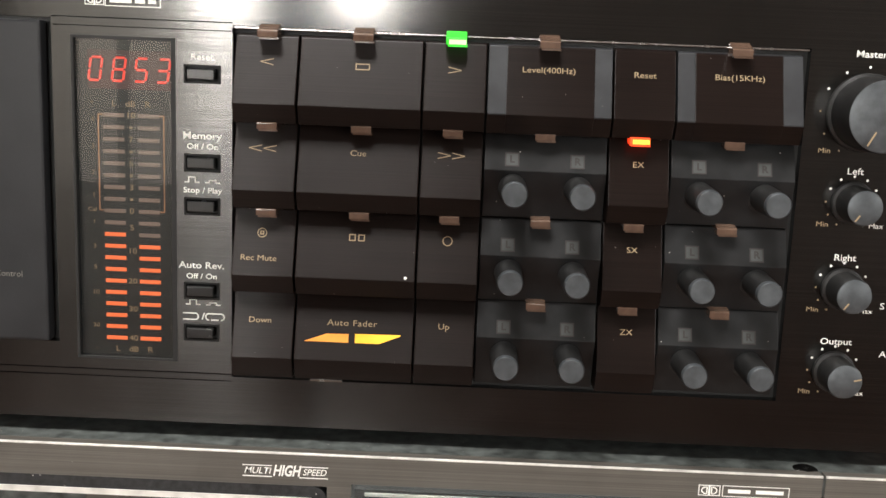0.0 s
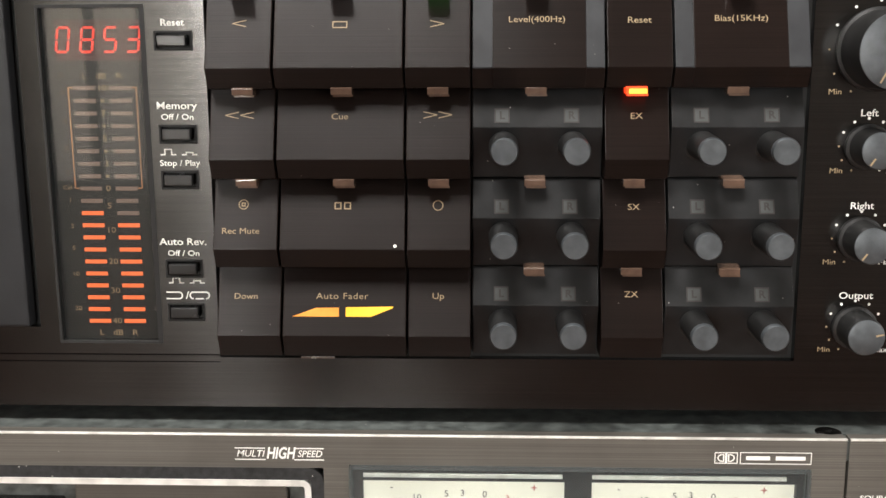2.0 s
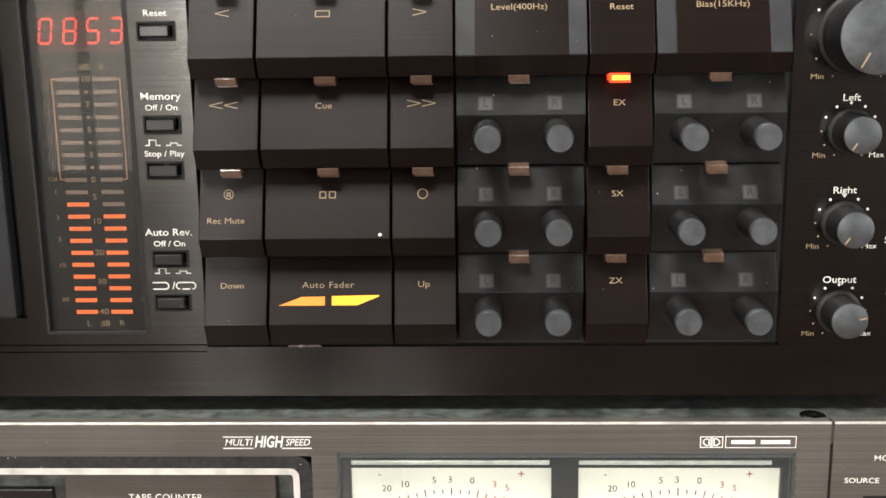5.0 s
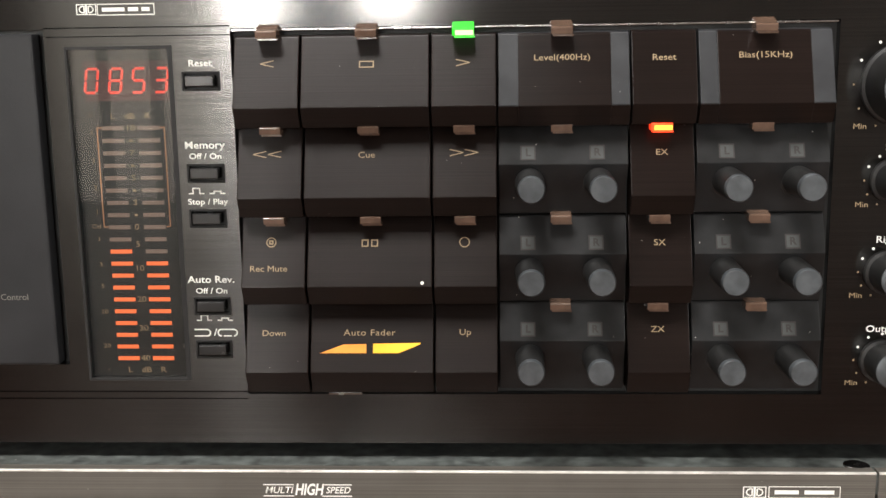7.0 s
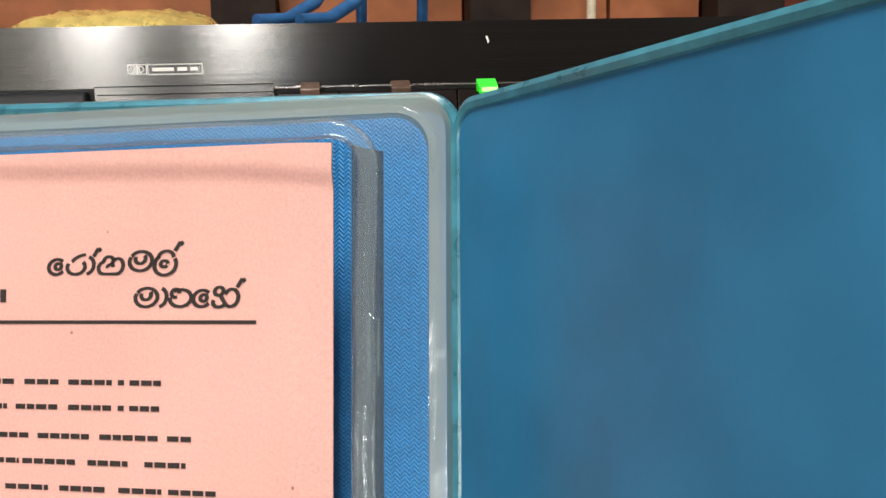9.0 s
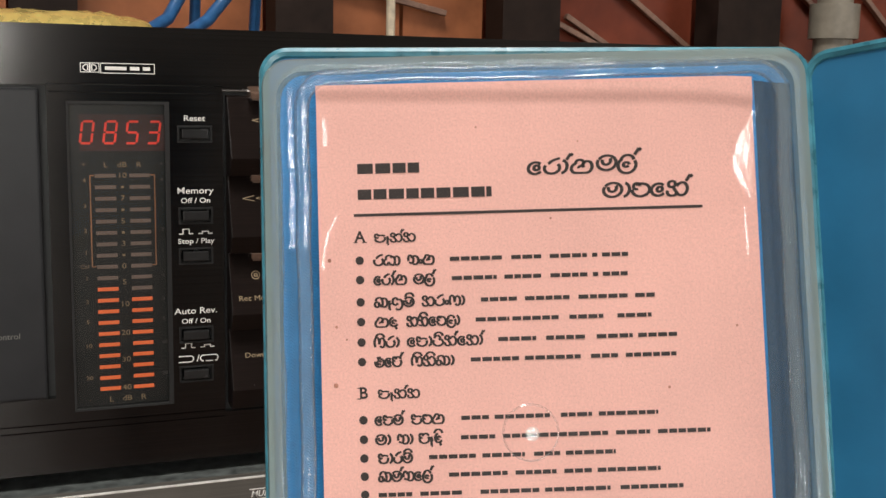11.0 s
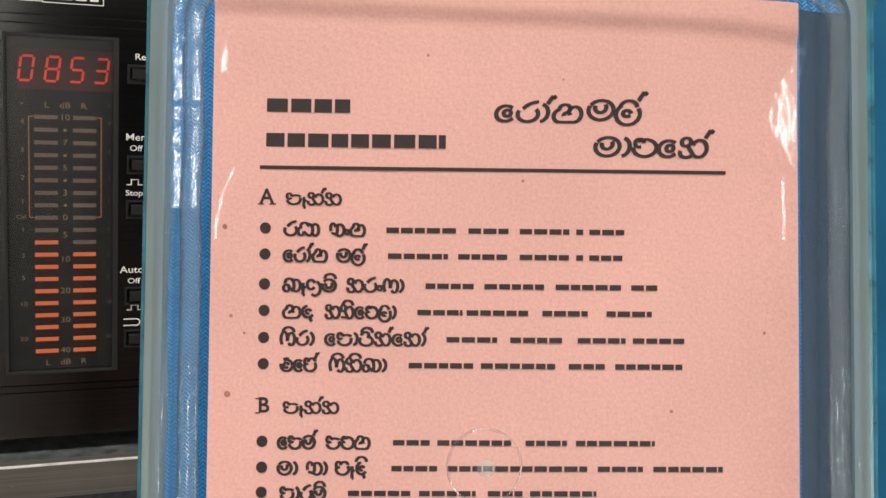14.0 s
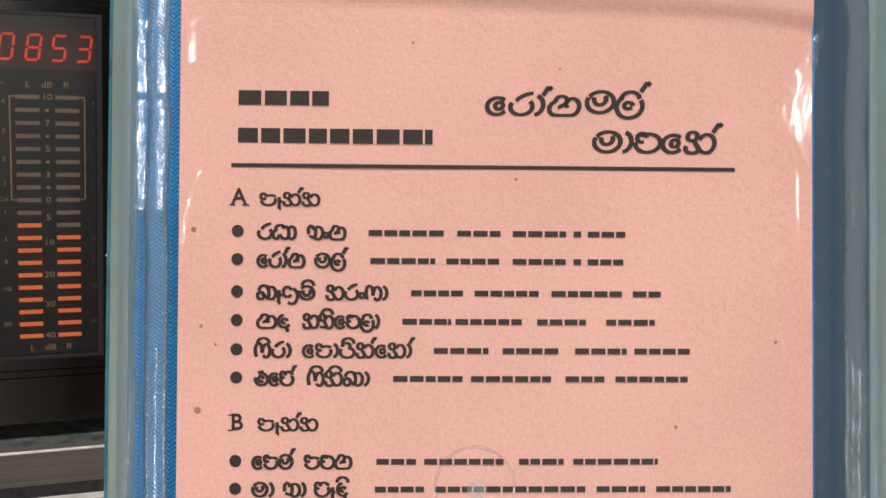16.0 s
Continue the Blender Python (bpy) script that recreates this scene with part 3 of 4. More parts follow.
part("symbol", ring(1.2, 0.25, at, turn), GOLD, keys[0, 2])
part("symbol", outline(0, 0, 0.8, 0.8, 0.3, at, turn), GOLD, keys[0, 2])
at, turn = slope(21.3, RIDGES[2], 11.0)
part("symbol", ring(1.25, 0.25, at, turn), GOLD, keys[2, 2])
at, turn = slope(0, RIDGES[3], 6.0, 0.15)
part("lit_bar", flat([(-17.2, -1.2), (-4.9, -1.2), (-4.9, 1.2), (-11.0, 1.1)], at, turn), AMBER, keys[1, 3], "glowing orange left half of the fader bar")
part("lit_bar", flat([(-3.1, -1.2), (3.6, -1.2), (9.3, 1.1), (9.5, 1.5), (-3.1, 1.3)], at, turn), YELLOW, keys[1, 3], "glowing yellow right half of the fader bar")
at, turn = slope(10.3, RIDGES[2], 1.0)
part("dust_speck", flat(disc(0, 0, 0.45), at, turn), WHITE, keys[1, 2])
for row in range(4):
    for col, x in enumerate((-28.1, -2.9, 21.5, 46.1, 71.2, 96.3)):
        if (row == 0 and col == 4) or (row == 3 and col < 3):
            continue
        if col in (3, 5) and row > 0:
            continue
        lit = (GREEN, "glowing green indicator") if (row, col) == (0, 2) else (RED, "glowing orange-red indicator") if (row, col) == (1, 4) else (LENS, "tan unlit indicator lens")
        indicator(x, row, keys[col, row], *lit)

# level-trim units with two knobs each
CREST_Y, CREST_UP = -4.6, 7.9


def trim_unit(col, row):
    r = RIDGES[row]
    low = r - 5.2 if row < 3 else r - 6.2
    prof = [(1.0, r + RISE + 0.4), (SLOPE_TOP, r + RISE), (CREST_Y, r + CREST_UP), (-1.2, low), (2.6, low), (2.6, r + RISE + 0.4)]
    unit = part("trim_unit", prism(prof, COLS[col] + 0.3, COLS[col + 1] - 0.3, 0.22), UNIT, deck, "dark grey trim panel with two small knobs")
    base = COLS[col]
    a = math.atan2(SLOPE_TOP - CREST_Y, RISE - CREST_UP)
    for dx, letter in ((7.7, "L"), (25.2, "R")):
        up = 10.8
        y = CREST_Y + (SLOPE_TOP - CREST_Y) * (up - CREST_UP) / (RISE - CREST_UP)
        turn = Matrix.Rotation(-a, 4, "X")
        badge = part("badge", flat(rect(0, 0, 3.2, 3.2), (base + dx, y - 0.1, r + up), turn), BADGE, unit, "grey letter square")
        part("lettering", lettered(letter, 2.0, (base + dx, y - 0.2, r + up), turn, bold=0.09), BLACK_INK, badge)
        part("border", outline(0, 0, 3.5, 3.5, 0.35, (base + dx, y - 0.17, r + up), turn), BLACK_INK, badge)
        kx, kz = base + dx + 0.4, r + 3.2
        knob = part("knob", turned([(0, 4.3), (-3.0, 4.3), (-3.4, 3.75), (-15.8, 3.6), (-16.3, 3.35)], kx, kz), KNOB_SIDE, unit, "small black knob with a grey cap", True)
        part("cap", turned([(-16.25, 3.4), (-17.6, 3.4), (-18.0, 3.1)], kx, kz), KNOB_FACE, knob, "grey metal knob cap", True)
    indicator(base + (16.1 if col == 3 else 16.3), row, unit)


for row in (1, 2, 3):
    for col in (3, 5):
        trim_unit(col, row)

# push buttons beside the meter
for x, z in PUSH_AT:
    frame_ = part("push_button", sheet_with_holes(x - 5.0, x + 5.0, z - 2.5, z + 2.5, [(x - 4.5, x + 4.5, z - 2.0, z + 2.0)], -0.35, 0.5), BAY, deck, "small black push button in a frame")
    part("plunger", box(x - 3.9, x + 3.5, -1.6, 2.5, z - 1.35, z + 1.45, 0.3), PUSH, frame_, "glossy black plunger")


def panel_text(word, x, z, height=1.9, mat=WHITE, bold=0.02, spread=1.0, parent=None, y=-0.05):
    part("lettering", lettered(word, height * 0.95, (x, y, z), None, bold=bold, spread=spread, wide=1.18), mat, parent or panel)


panel_text("Reset", -46.4, 33.9, 1.75)
panel_text("Memory", -46.4, 12.8, 2.0)
panel_text("Off / On", -46.3, 9.9, 1.6)
panel_text("Stop / Play", -46.3, -2.1, 1.6)
panel_text("Auto Rev.", -46.6, -23.1, 2.0)
panel_text("Off / On", -46.6, -26.2, 1.6)


def step_sign(x, z, up, h):
    """The printed sign of a button that is out (high) or in (low)."""
    bm = flat(rect(x - 0.9, z + h / 2, 0.3, h), (0, -0.05, 0))
    bm = flat(rect(x + 0.9, z + h / 2, 0.3, h), (0, -0.05, 0), None, bm)
    bm = flat(rect(x, z + h - 0.15, 1.5, 0.3), (0, -0.05, 0), None, bm)
    for s in (-1, 1):
        bm = flat(rect(x + s * 1.55, z + 0.15, 1.0, 0.3), (0, -0.05, 0), None, bm)
    part("symbol", bm, WHITE, panel)


step_sign(-49.2, 0.0, True, 1.7)
step_sign(-43.6, 0.0, False, 0.9)
step_sign(-49.0, -34.4, True, 1.7)
step_sign(-43.4, -34.4, False, 0.9)
panel_text("/", -46.2, -37.7, 2.1)


def hoop(x, z, closed):
    bm = flat(rect(x, z + 0.9, 3.4, 0.32), (0, -0.05, 0))
    bm = flat(rect(x, z - 0.9, 3.4 if not closed else 2.2, 0.32), (0, -0.05, 0), None, bm)
    for k in range(9):
        a = radians(-90 + 20 * (k + 0.5))
        for s in ((1,) if not closed else (1, -1)):
            bm = flat(rect(0, 0, 0.36, 0.34), (x + s * (1.7 + 0.9 * math.cos(a)), -0.05, z + 0.9 * math.sin(a)), Matrix.Rotation(-a * s, 4, "Y"), bm)
    part("symbol", bm, WHITE, panel)


hoop(-50.2, -37.7, False)
hoop(-42.9, -37.7, True)


def double_d(x, z, h, plate, mat, parent, y):
    """A pair of facing half-round shapes in two plates, drawn plainly."""
    for s in (-1, 1):
        cx = x + s * h * 0.52
        bm = outline(cx, z, h * 0.95, h, h * 0.09, (0, y, 0))
        bm = flat(rect(cx - s * h * 0.30, z, h * 0.12, h * 0.72), (0, y, 0), None, bm)
        for a in range(-81, 82, 18):
            t = radians(a)
            bm = flat(rect(0, 0, h * 0.12, h * 0.125), (cx - s * h * 0.22 + s * h * 0.42 * math.cos(t), y, z + h * 0.33 * math.sin(t)), Matrix.Rotation(-t * s, 4, "Y"), bm)
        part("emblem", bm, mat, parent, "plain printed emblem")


def boxed_bars(x0, x1, z, h, words, mat, parent, y):
    part("printed_box", outline((x0 + x1) / 2, z, x1 - x0, h, 0.22, (0, y, 0)), mat, parent)
    bm = None
    for a, b in words:
        bm = flat(rect(x0 + (a + b) / 2 * (x1 - x0), z, (b - a) * (x1 - x0), h * 0.36), (0, y, 0), None, bm)
    part("printed_bar", bm, mat, parent)


double_d(-75.0, 47.9, 2.5, None, WHITE, panel, -0.05)
boxed_bars(-72.1, -57.4, 47.8, 2.7, ((0.08, 0.48), (0.54, 0.72), (0.78, 0.92)), WHITE, panel, -0.05)

# level meter
meter = part("meter_ground", sheet_with_holes(METER[0] - 0.8, METER[1] + 0.8, METER[2] - 0.8, METER[3] + 0.8, [], 3.06, 3.16), METER_BACK, deck, "black level meter ground")
part("meter_window", box(METER[0] + 0.15, METER[1] - 0.15, 0.5, 1.3, METER[2] + 0.15, METER[3] - 0.15), SMOKED, deck, "smoked clear meter window").visible_shadow = False
part("meter_bezel", sheet_with_holes(METER[0] - 0.5, METER[1] + 0.5, METER[2] - 0.5, METER[3] + 0.5, [(METER[0] + 0.12, METER[1] - 0.75, METER[2] + 0.12, METER[3] - 0.3)], -0.12, 0.45), BAY, deck, "thin black bezel of the meter window")
part("digit_ground", flat(rect(-66.4, 29.6, 23.6, 10.4), (0, 2.98, 0)), DIGIT_BACK, meter)
SEGMENTS = {"0": "abcdef", "8": "abcdefg", "5": "acdfg", "3": "abcdg", "4": "bcfg", "2": "abdeg"}
BARS = {"a": (0, 1, 1), "g": (0, 0, 1), "d": (0, -1, 1), "f": (-1, 0.5, 0), "b": (1, 0.5, 0), "e": (-1, -0.5, 0), "c": (1, -0.5, 0)}


def digit(ch, x, z, w=3.1, h=6.2, t=0.62):
    bm, lean = None, Matrix(((1, 0, 0.14, 0), (0, 1, 0, 0), (0, 0, 1, 0), (0, 0, 0, 1)))
    for s in SEGMENTS[ch]:
        u, v, across = BARS[s]
        r = rect(u * w / 2, v * h / 2, w - t * 0.9 if across else t, t if across else h / 2 - t * 0.9)
        bm = flat(r, (x, 2.9, z), lean, bm)
    part("digit", bm, DIGIT, meter, "glowing red seven-segment digit")


for ch, x in zip("0853", (-76.1, -69.7, -63.6, -57.6)):
    digit(ch, x, 29.7)
ROW_Z = [17.3 - 3.315 * k for k in range(20)]
for k, z in enumerate(ROW_Z):
    for x, lit_from in ((-71.4, 10), (-61.8, 11)):
        lit = k >= lit_from
        part("level_bar", box(x - 2.9, x + 2.9, 2.7, 3.0, z - 0.5, z + 0.5), BAR_ON if lit else BAR_OFF, meter, "lit orange level bar" if lit else "unlit level bar")
for word, z in (("10", ROW_Z[0]), ("7", ROW_Z[2]), ("5", ROW_Z[4]), ("3", ROW_Z[6]), ("0", ROW_Z[8]), ("5", -13.9), ("10", -20.5), ("20", ROW_Z[14]), ("30", -37.2), ("40", ROW_Z[19]), ("dB", 20.4), ("dB", -49.0)):
    panel_text(word, -66.7, z, 1.7, GOLD, 0.0, parent=meter, y=2.9)
for k in (1, 3, 5, 7):
    part("scale_dot", flat(rect(-66.7, ROW_Z[k], 0.8, 0.7), (0, 2.9, 0)), GOLD, meter)
for word, x in (("L", -71.2), ("R", -62.0)):
    panel_text(word, x, 20.4, 1.7, GOLD, 0.0, parent=meter, y=2.9)
    panel_text(word, x, -49.0, 1.7, GOLD, 0.0, parent=meter, y=2.9)
for s, x in ((1, -75.6), (-1, -57.6)):
    bm = flat(rect(x, 4.2, 0.28, 26.6), (0, 2.92, 0))
    bm = flat(rect(x + s * 0.6, 17.4, 1.0, 0.28), (0, 2.92, 0), None, bm)
    bm = flat(rect(x + s * 0.6, -9.1, 1.0, 0.28), (0, 2.92, 0), None, bm)
    part("scale_bracket", bm, SCALE, meter, "thin orange scale bracket")
for word, z in (("+", 20.6), ("4", 16.0), ("3", 8.6), ("2", 1.4), ("1", -5.0), ("1", -12.4), ("3", -19.4), ("5", -25.4), ("10", -32.6), ("20", -42.2), ("-", -48.8)):
    panel_text(word, -77.2, z, 1.3, GOLD, 0.0, parent=meter, y=2.92)
    panel_text(word, -55.6, z, 1.05, DIM, 0.0, parent=meter, y=2.92)
panel_text("Cal", -77.7, -9.0, 1.2, GOLD, 0.0, parent=meter, y=2.92)

# volume knobs
def volume(x, z, r, long, title, title_z, pointer, size, dots_r):
    panel_text(title, x, title_z, size, WHITE, 0.03)
    for k in range(11):
        a = radians(240 - 30 * k)
        part("scale_dot", flat(disc(x + dots_r * math.cos(a), z + dots_r * math.sin(a), 0.38 if 2 < k < 9 else 0.28, 10), (0, -0.05, 0)), WHITE if 2 < k else GOLD, panel)
    panel_text("Min", x - dots_r * 0.5 - 3.9, z - dots_r * 0.87 - 0.1, 1.5, GOLD, 0.0)
    panel_text("Max", x + dots_r * 0.5 + 3.6, z - dots_r * 0.87 - 0.1, 1.5, WHITE, 0.0)
    knob = part("volume_knob", turned([(-0.1, r + 0.9), (-1.6, r + 0.9), (-2.0, r + 0.15), (1.2 - long, r), (0.6 - long, r - 0.3)], x, z, 56), KNOB_SIDE, deck, "black rotary knob with a grey face", True)
    part("knob_face", turned([(0.65 - long, r - 0.3), (0.2 - long, r - 0.3), (-long, r - 0.7)], x, z, 56), KNOB_FACE, knob, "grey speckled knob face", True)
    a = radians(pointer)
    bm = flat(rect(r * 0.68, 0, r * 0.42, 0.45), (x, -long - 0.05, z), Matrix.Rotation(-a, 4, "Y"))
    part("pointer", bm, GOLD if r > 7 or pointer > -60 else BLACK_INK, knob, "engraved pointer line")


volume(131.4, 26.4, 9.6, 15, "Master", 41.7, 242, 1.9, 12.0)
volume(130.5, 2.1, 4.9, 10.5, "Left", 10.5, 236, 1.9, 7.1)
volume(130.3, -21.8, 4.9, 10.5, "Right", -13.3, 234, 1.9, 7.1)
volume(130.4, -45.5, 4.9, 10.5, "Output", -37.1, 12, 1.9, 7.1)
panel_text("S", 142.0, -26.5, 1.9, WHITE)
panel_text("Au", 144.4, -40.2, 1.9, WHITE)

# ---- lower cassette deck ----
F2 = -10.0
low = thing("lower_cassette_deck", "warm grey older cassette deck with cream level dials", "cassette deck", (0, 115, -221), DECK)
LX0, LX1, LZ0, LZ1 = -152, 176, -214, -73.1
WELL = (-138, -9.4, -190, -82.4)
VU = (-2.6, 118.8, -150, -81.4)
part("front_face", sheet_with_holes(LX0, 127.6, LZ0, LZ1, [WELL, VU], F2, F2 + 4), FACE_2, low, "warm grey metal front")
right_face = part("side_face", sheet_with_holes(128.4, LX1, LZ0, LZ1, [(137.0, 160.0, -104, -93.6)], F2, F2 + 4), FACE_2, low, "warm grey metal front section")
part("cover", box(LX0 + 3, LX1 - 3, F2 + 5.4, 235, LZ0 + 2, LZ1 - 0.5), COVER_TOP, low, "scuffed black steel cover")
part("top_strip", box(LX0 + 3, LX1 - 3, F2 + 0.6, F2 + 5.3, LZ1 - 6, LZ1 - 0.7), COVER_TOP, low)
for a, b in ((LX0, 127.6), (128.4, LX1)):
    part("bright_edge", box(a, b, F2 - 0.15, F2 + 0.5, LZ1 - 0.35, LZ1 + 0.25, 0.1), SILVER, low, "worn bright metal edge")
for x in (-125, 150):
    for y in (30, 205):
        part("foot", box(x - 12, x + 12, y - 12, y + 12, -221, LZ0 + 2, 1), RUBBER, low)
screw = part("screw", turned([(0, 3.4), (-0.8, 3.4), (-1.0, 2.9)], 0, 0, 24), POLISHED, low, "dull grey cover screw")
screw.rotation_euler = (radians(-90), 0, 0)
screw.location = Vector(screw.location) + Vector((0.1245, -0.0036, -0.0741))
# tape well: rubber surround, bright rim, dark inside
def round_frame(x0, x1, z0, z1, w, r, y0, y1):
    """A frame with rounded corners, w wide, from y0 (front) to y1."""
    def loop(a, b, c, d, rad):
        pts = []
        for cx, cz, s in ((b - rad, d - rad, 0), (a + rad, d - rad, 90), (a + rad, c + rad, 180), (b - rad, c + rad, 270)):
            pts += [(cx + rad * math.cos(radians(s + 15 * k)), cz + rad * math.sin(radians(s + 15 * k))) for k in range(7)]
        return pts
    b = bmesh.new()
    outer, inner = loop(x0, x1, z0, z1, r), loop(x0 + w, x1 - w, z0 + w, z1 - w, max(0.4, r - w))
    vs = [[b.verts.new((x, y, z)) for x, z in lp] for lp, y in ((outer, y1), (outer, y0), (inner, y0), (inner, y1))]
    n = len(outer)
    for p, q in zip(vs, vs[1:]):
        for i in range(n):
            j = (i + 1) % n
            b.faces.new((p[i], p[j], q[j], q[i]))
    return b


part("rubber_surround", round_frame(WELL[0], WELL[1], WELL[2], WELL[3], 3.4, 4.5, F2 - 0.2, F2 + 4), RUBBER, low, "scuffed black rubber surround")
part("bright_rim", round_frame(WELL[0] + 3.4, WELL[1] - 3.4, WELL[2] + 3.4, WELL[3] - 3.4, 1.7, 2.6, F2 - 0.5, F2 + 4), SILVER, low, "worn bright metal rim of the tape well")
well = part("well_back", sheet_with_holes(WELL[0], WELL[1], WELL[2], WELL[3], [], 1.0, 1.1), UNIT, low, "dark inside of the tape well")
part("counter_panel", box(-78, -20, F2 + 2.5, 0.9, -150, WELL[3] - 5.2, 0.4), FACE_2, low, "dark grey counter panel")
part("lettering", lettered("TAPE COUNTER", 1.9, (-50.3, F2 + 2.4, -95.5), None, bold=0.02, spread=1.08), WHITE, low)
part("eject_block", box(-128, -82, F2 + 3.5, 0.9, -140, -93.5, 0.6), PUSH, low, "glossy black block in the tape well")
# level dials
part("dial_surround", round_frame(VU[0], VU[1], VU[2], VU[3], 1.0, 1.0, F2 - 0.8, F2 + 3.9), CLEAR_RIM, low, "clear edge of the dial window")
vu_back = part("dial_bezel", sheet_with_holes(VU[0] + 1.0, VU[1] - 1.0, VU[2] + 1, VU[3] - 1.0, [(0.8, 54.8, -140, -86.6), (62.0, 115.8, -140, -86.6)], F2 + 2.0, F2 + 3.6), UNIT, low, "dark bezel round the dials")
part("bezel_light", box(1.0, 54.2, F2 + 1.2, F2 + 1.9, -85.4, -84.2, 0.2), SILVER, low, "bright strip over the dial")
part("bezel_light", box(62.0, 113.0, F2 + 1.2, F2 + 1.9, -85.4, -84.2, 0.2), SILVER, low, "bright strip over the dial")
for x0 in (0.6, 61.8):
    dial = part("level_dial", sheet_with_holes(x0 - 0.6, x0 + 54.8, -141, -86.0, [], F2 + 4.2, F2 + 4.6), DIAL, low, "cream level dial with black and red scale")
    for word, dx, z, ink, h in (("20", 9.6, -93.6, BLACK_INK, 1.9), ("10", 14.5, -92.4, BLACK_INK, 1.9), ("5", 22.6, -91.2, BLACK_INK, 1.9), ("3", 26.9, -91.0, BLACK_INK, 1.9),
                                ("0", 32.9, -91.3, BLACK_INK, 1.9), ("3", 39.0, -92.4, RED_INK, 1.9), ("5", 42.4, -93.4, RED_INK, 1.9), ("-", 7.7, -89.3, BLACK_INK, 2.2), ("+", 46.2, -89.4, RED_INK, 2.6)):
        part("lettering", lettered(word, h, (x0 + dx, F2 + 4.1, z)), ink, dial)
    for k in range(19):
        a = radians(122 - 3.6 * k)
        x, z = x0 + 27 + 38 * math.cos(a), -131 + 36.6 * math.sin(a)
        part("scale_tick", flat(rect(0, 0, 0.3, 2.2 if k % 3 == 0 else 1.3), (x, F2 + 4.1, z), Matrix.Rotation(math.pi / 2 - a, 4, "Y")), BLACK_INK if k < 12 else RED_INK, dial)
part("dial_glass", box(VU[0] + 1.1, VU[1] - 1.1, F2 - 0.6, F2 + 0.2, VU[2] + 1.1, VU[3] - 1.1), GLASS, low, "clear dial window").visible_shadow = False
double_d(96.6, -78.4, 2.9, None, WHITE, low, F2 - 0.05)
boxed_bars(100.3, 118.6, -78.4, 3.1, ((0.08, 0.42), (0.5, 0.92)), WHITE, low, F2 - 0.05)


def sloped_word(word, x, z, h, bold, squeeze=1.0):
    bm = lettered(word, h, (0, 0, 0), None, bold=bold, slant=0.25)
    bm.transform(Matrix.Translation((x, F2 - 0.05, z)) @ Matrix.Diagonal((squeeze, 1, 1, 1)))
    part("lettering", bm, WHITE, low)


sloped_word("MULTI", -28.9, -78.5, 1.9, 0.02, 1.0)
sloped_word("HIGH", -20.8, -78.4, 3.2, 0.12, 0.70)
sloped_word("SPEED", -13.0, -78.5, 1.9, 0.02, 0.92)
for x0, x1 in ((-33.0, -24.8), (-17.2, -9.2)):
    for z in (-76.9, -80.1):
        part("printed_line", flat(rect((x0 + x1) / 2, z, x1 - x0, 0.3), (0, F2 - 0.05, 0)), WHITE, low)
panel_text("MO", 141.2, -83.0, 1.7, WHITE, 0.02, parent=right_face, y=F2 - 0.05)
panel_text("SOURCE", 136.4, -89.3, 1.55, WHITE, 0.02, parent=right_face, y=F2 - 0.05)
part("lever_slot", box(136.6, 160.4, F2 + 4.1, F2 + 4.6, -104.4, -93.2), BAY, low)

# ---- on top of the upper deck and behind it ----
bm = bmesh.new()
bmesh.ops.create_grid(bm, x_segments=24, y_segments=16, size=1)
for v in bm.verts:
    x, y = v.co.x, v.co.y
    puff = max(0.0, (1 - x ** 4) * (1 - y ** 4)) ** 0.5
    v.co = (40 * x, 40 * y, 1.0 + 7.6 * puff + 2.6 * puff * noise.noise((5 * x, 4 * y, 1)))
base = bmesh.ops.extrude_face_region(bm, geom=bm.faces[:])
for v in (g for g in base["geom"] if isinstance(g, bmesh.types.BMVert)):
    v.co.z = 0.0
foil = part("foil_packet", bm, FOIL, None, smooth=True)
foil.matrix_world = pose(-0.118, 0.052, DECK_Z + 0.0821, 0, 0, 2)
tagged(foil, "crinkled gold foil packet lying on the deck", "packet")
for x, dx in ((-34, 12), (-8, 20)):
    run = [(x - 40, 250, 8), (x - 22, 268, 9), (x - 4, 290, 20), (x + dx * 0.5, 300, 36), (x + dx, 306, 60), (x + dx * 2, 330, 84), (x + dx * 2.4, 380, 60), (x + dx * 2.4, 420, -60), (x + dx * 2.4, 425, -330)]
    cable = part("blue_cable", tube([(px, py, pz + 82) for px, py, pz in run], 4.2), BLUE_CABLE, None, smooth=True)
    cable.matrix_world = pose(0, 0, DECK_Z)
    tagged(cable, "blue sheathed cable looping behind the deck", "cable", "blue cables")

# ---- the opened cassette case and its inlay card ----
CASE = pose(-0.08642, -0.31428, 1.09049, -13.317, -2.514, -19.604) @ Matrix.Diagonal((1.0, 1, 1.015, 1))
case = thing("cassette_case", "open blue vinyl cassette case with a clear front tray", "cassette case", (20, 8, -70), CASE)


def loft(loops, close_last=False, wobble=0.0):
    b = bmesh.new()
    count = min(len(l) for l in loops)
    rings = []
    for k, l in enumerate(loops):
        pick = [l[int(i * len(l) / count)] for i in range(count)]
        rings.append([b.verts.new(p + Vector((0, wobble * noise.noise(p * 0.12 + Vector((0, 3 * k, 0))), 0))) for p in pick])
    for p, q in zip(rings, rings[1:]):
        for i in range(count):
            j = (i + 1) % count
            b.faces.new((p[i], p[j], q[j], q[i]))
    if close_last:
        b.faces.new(rings[-1])
    return b


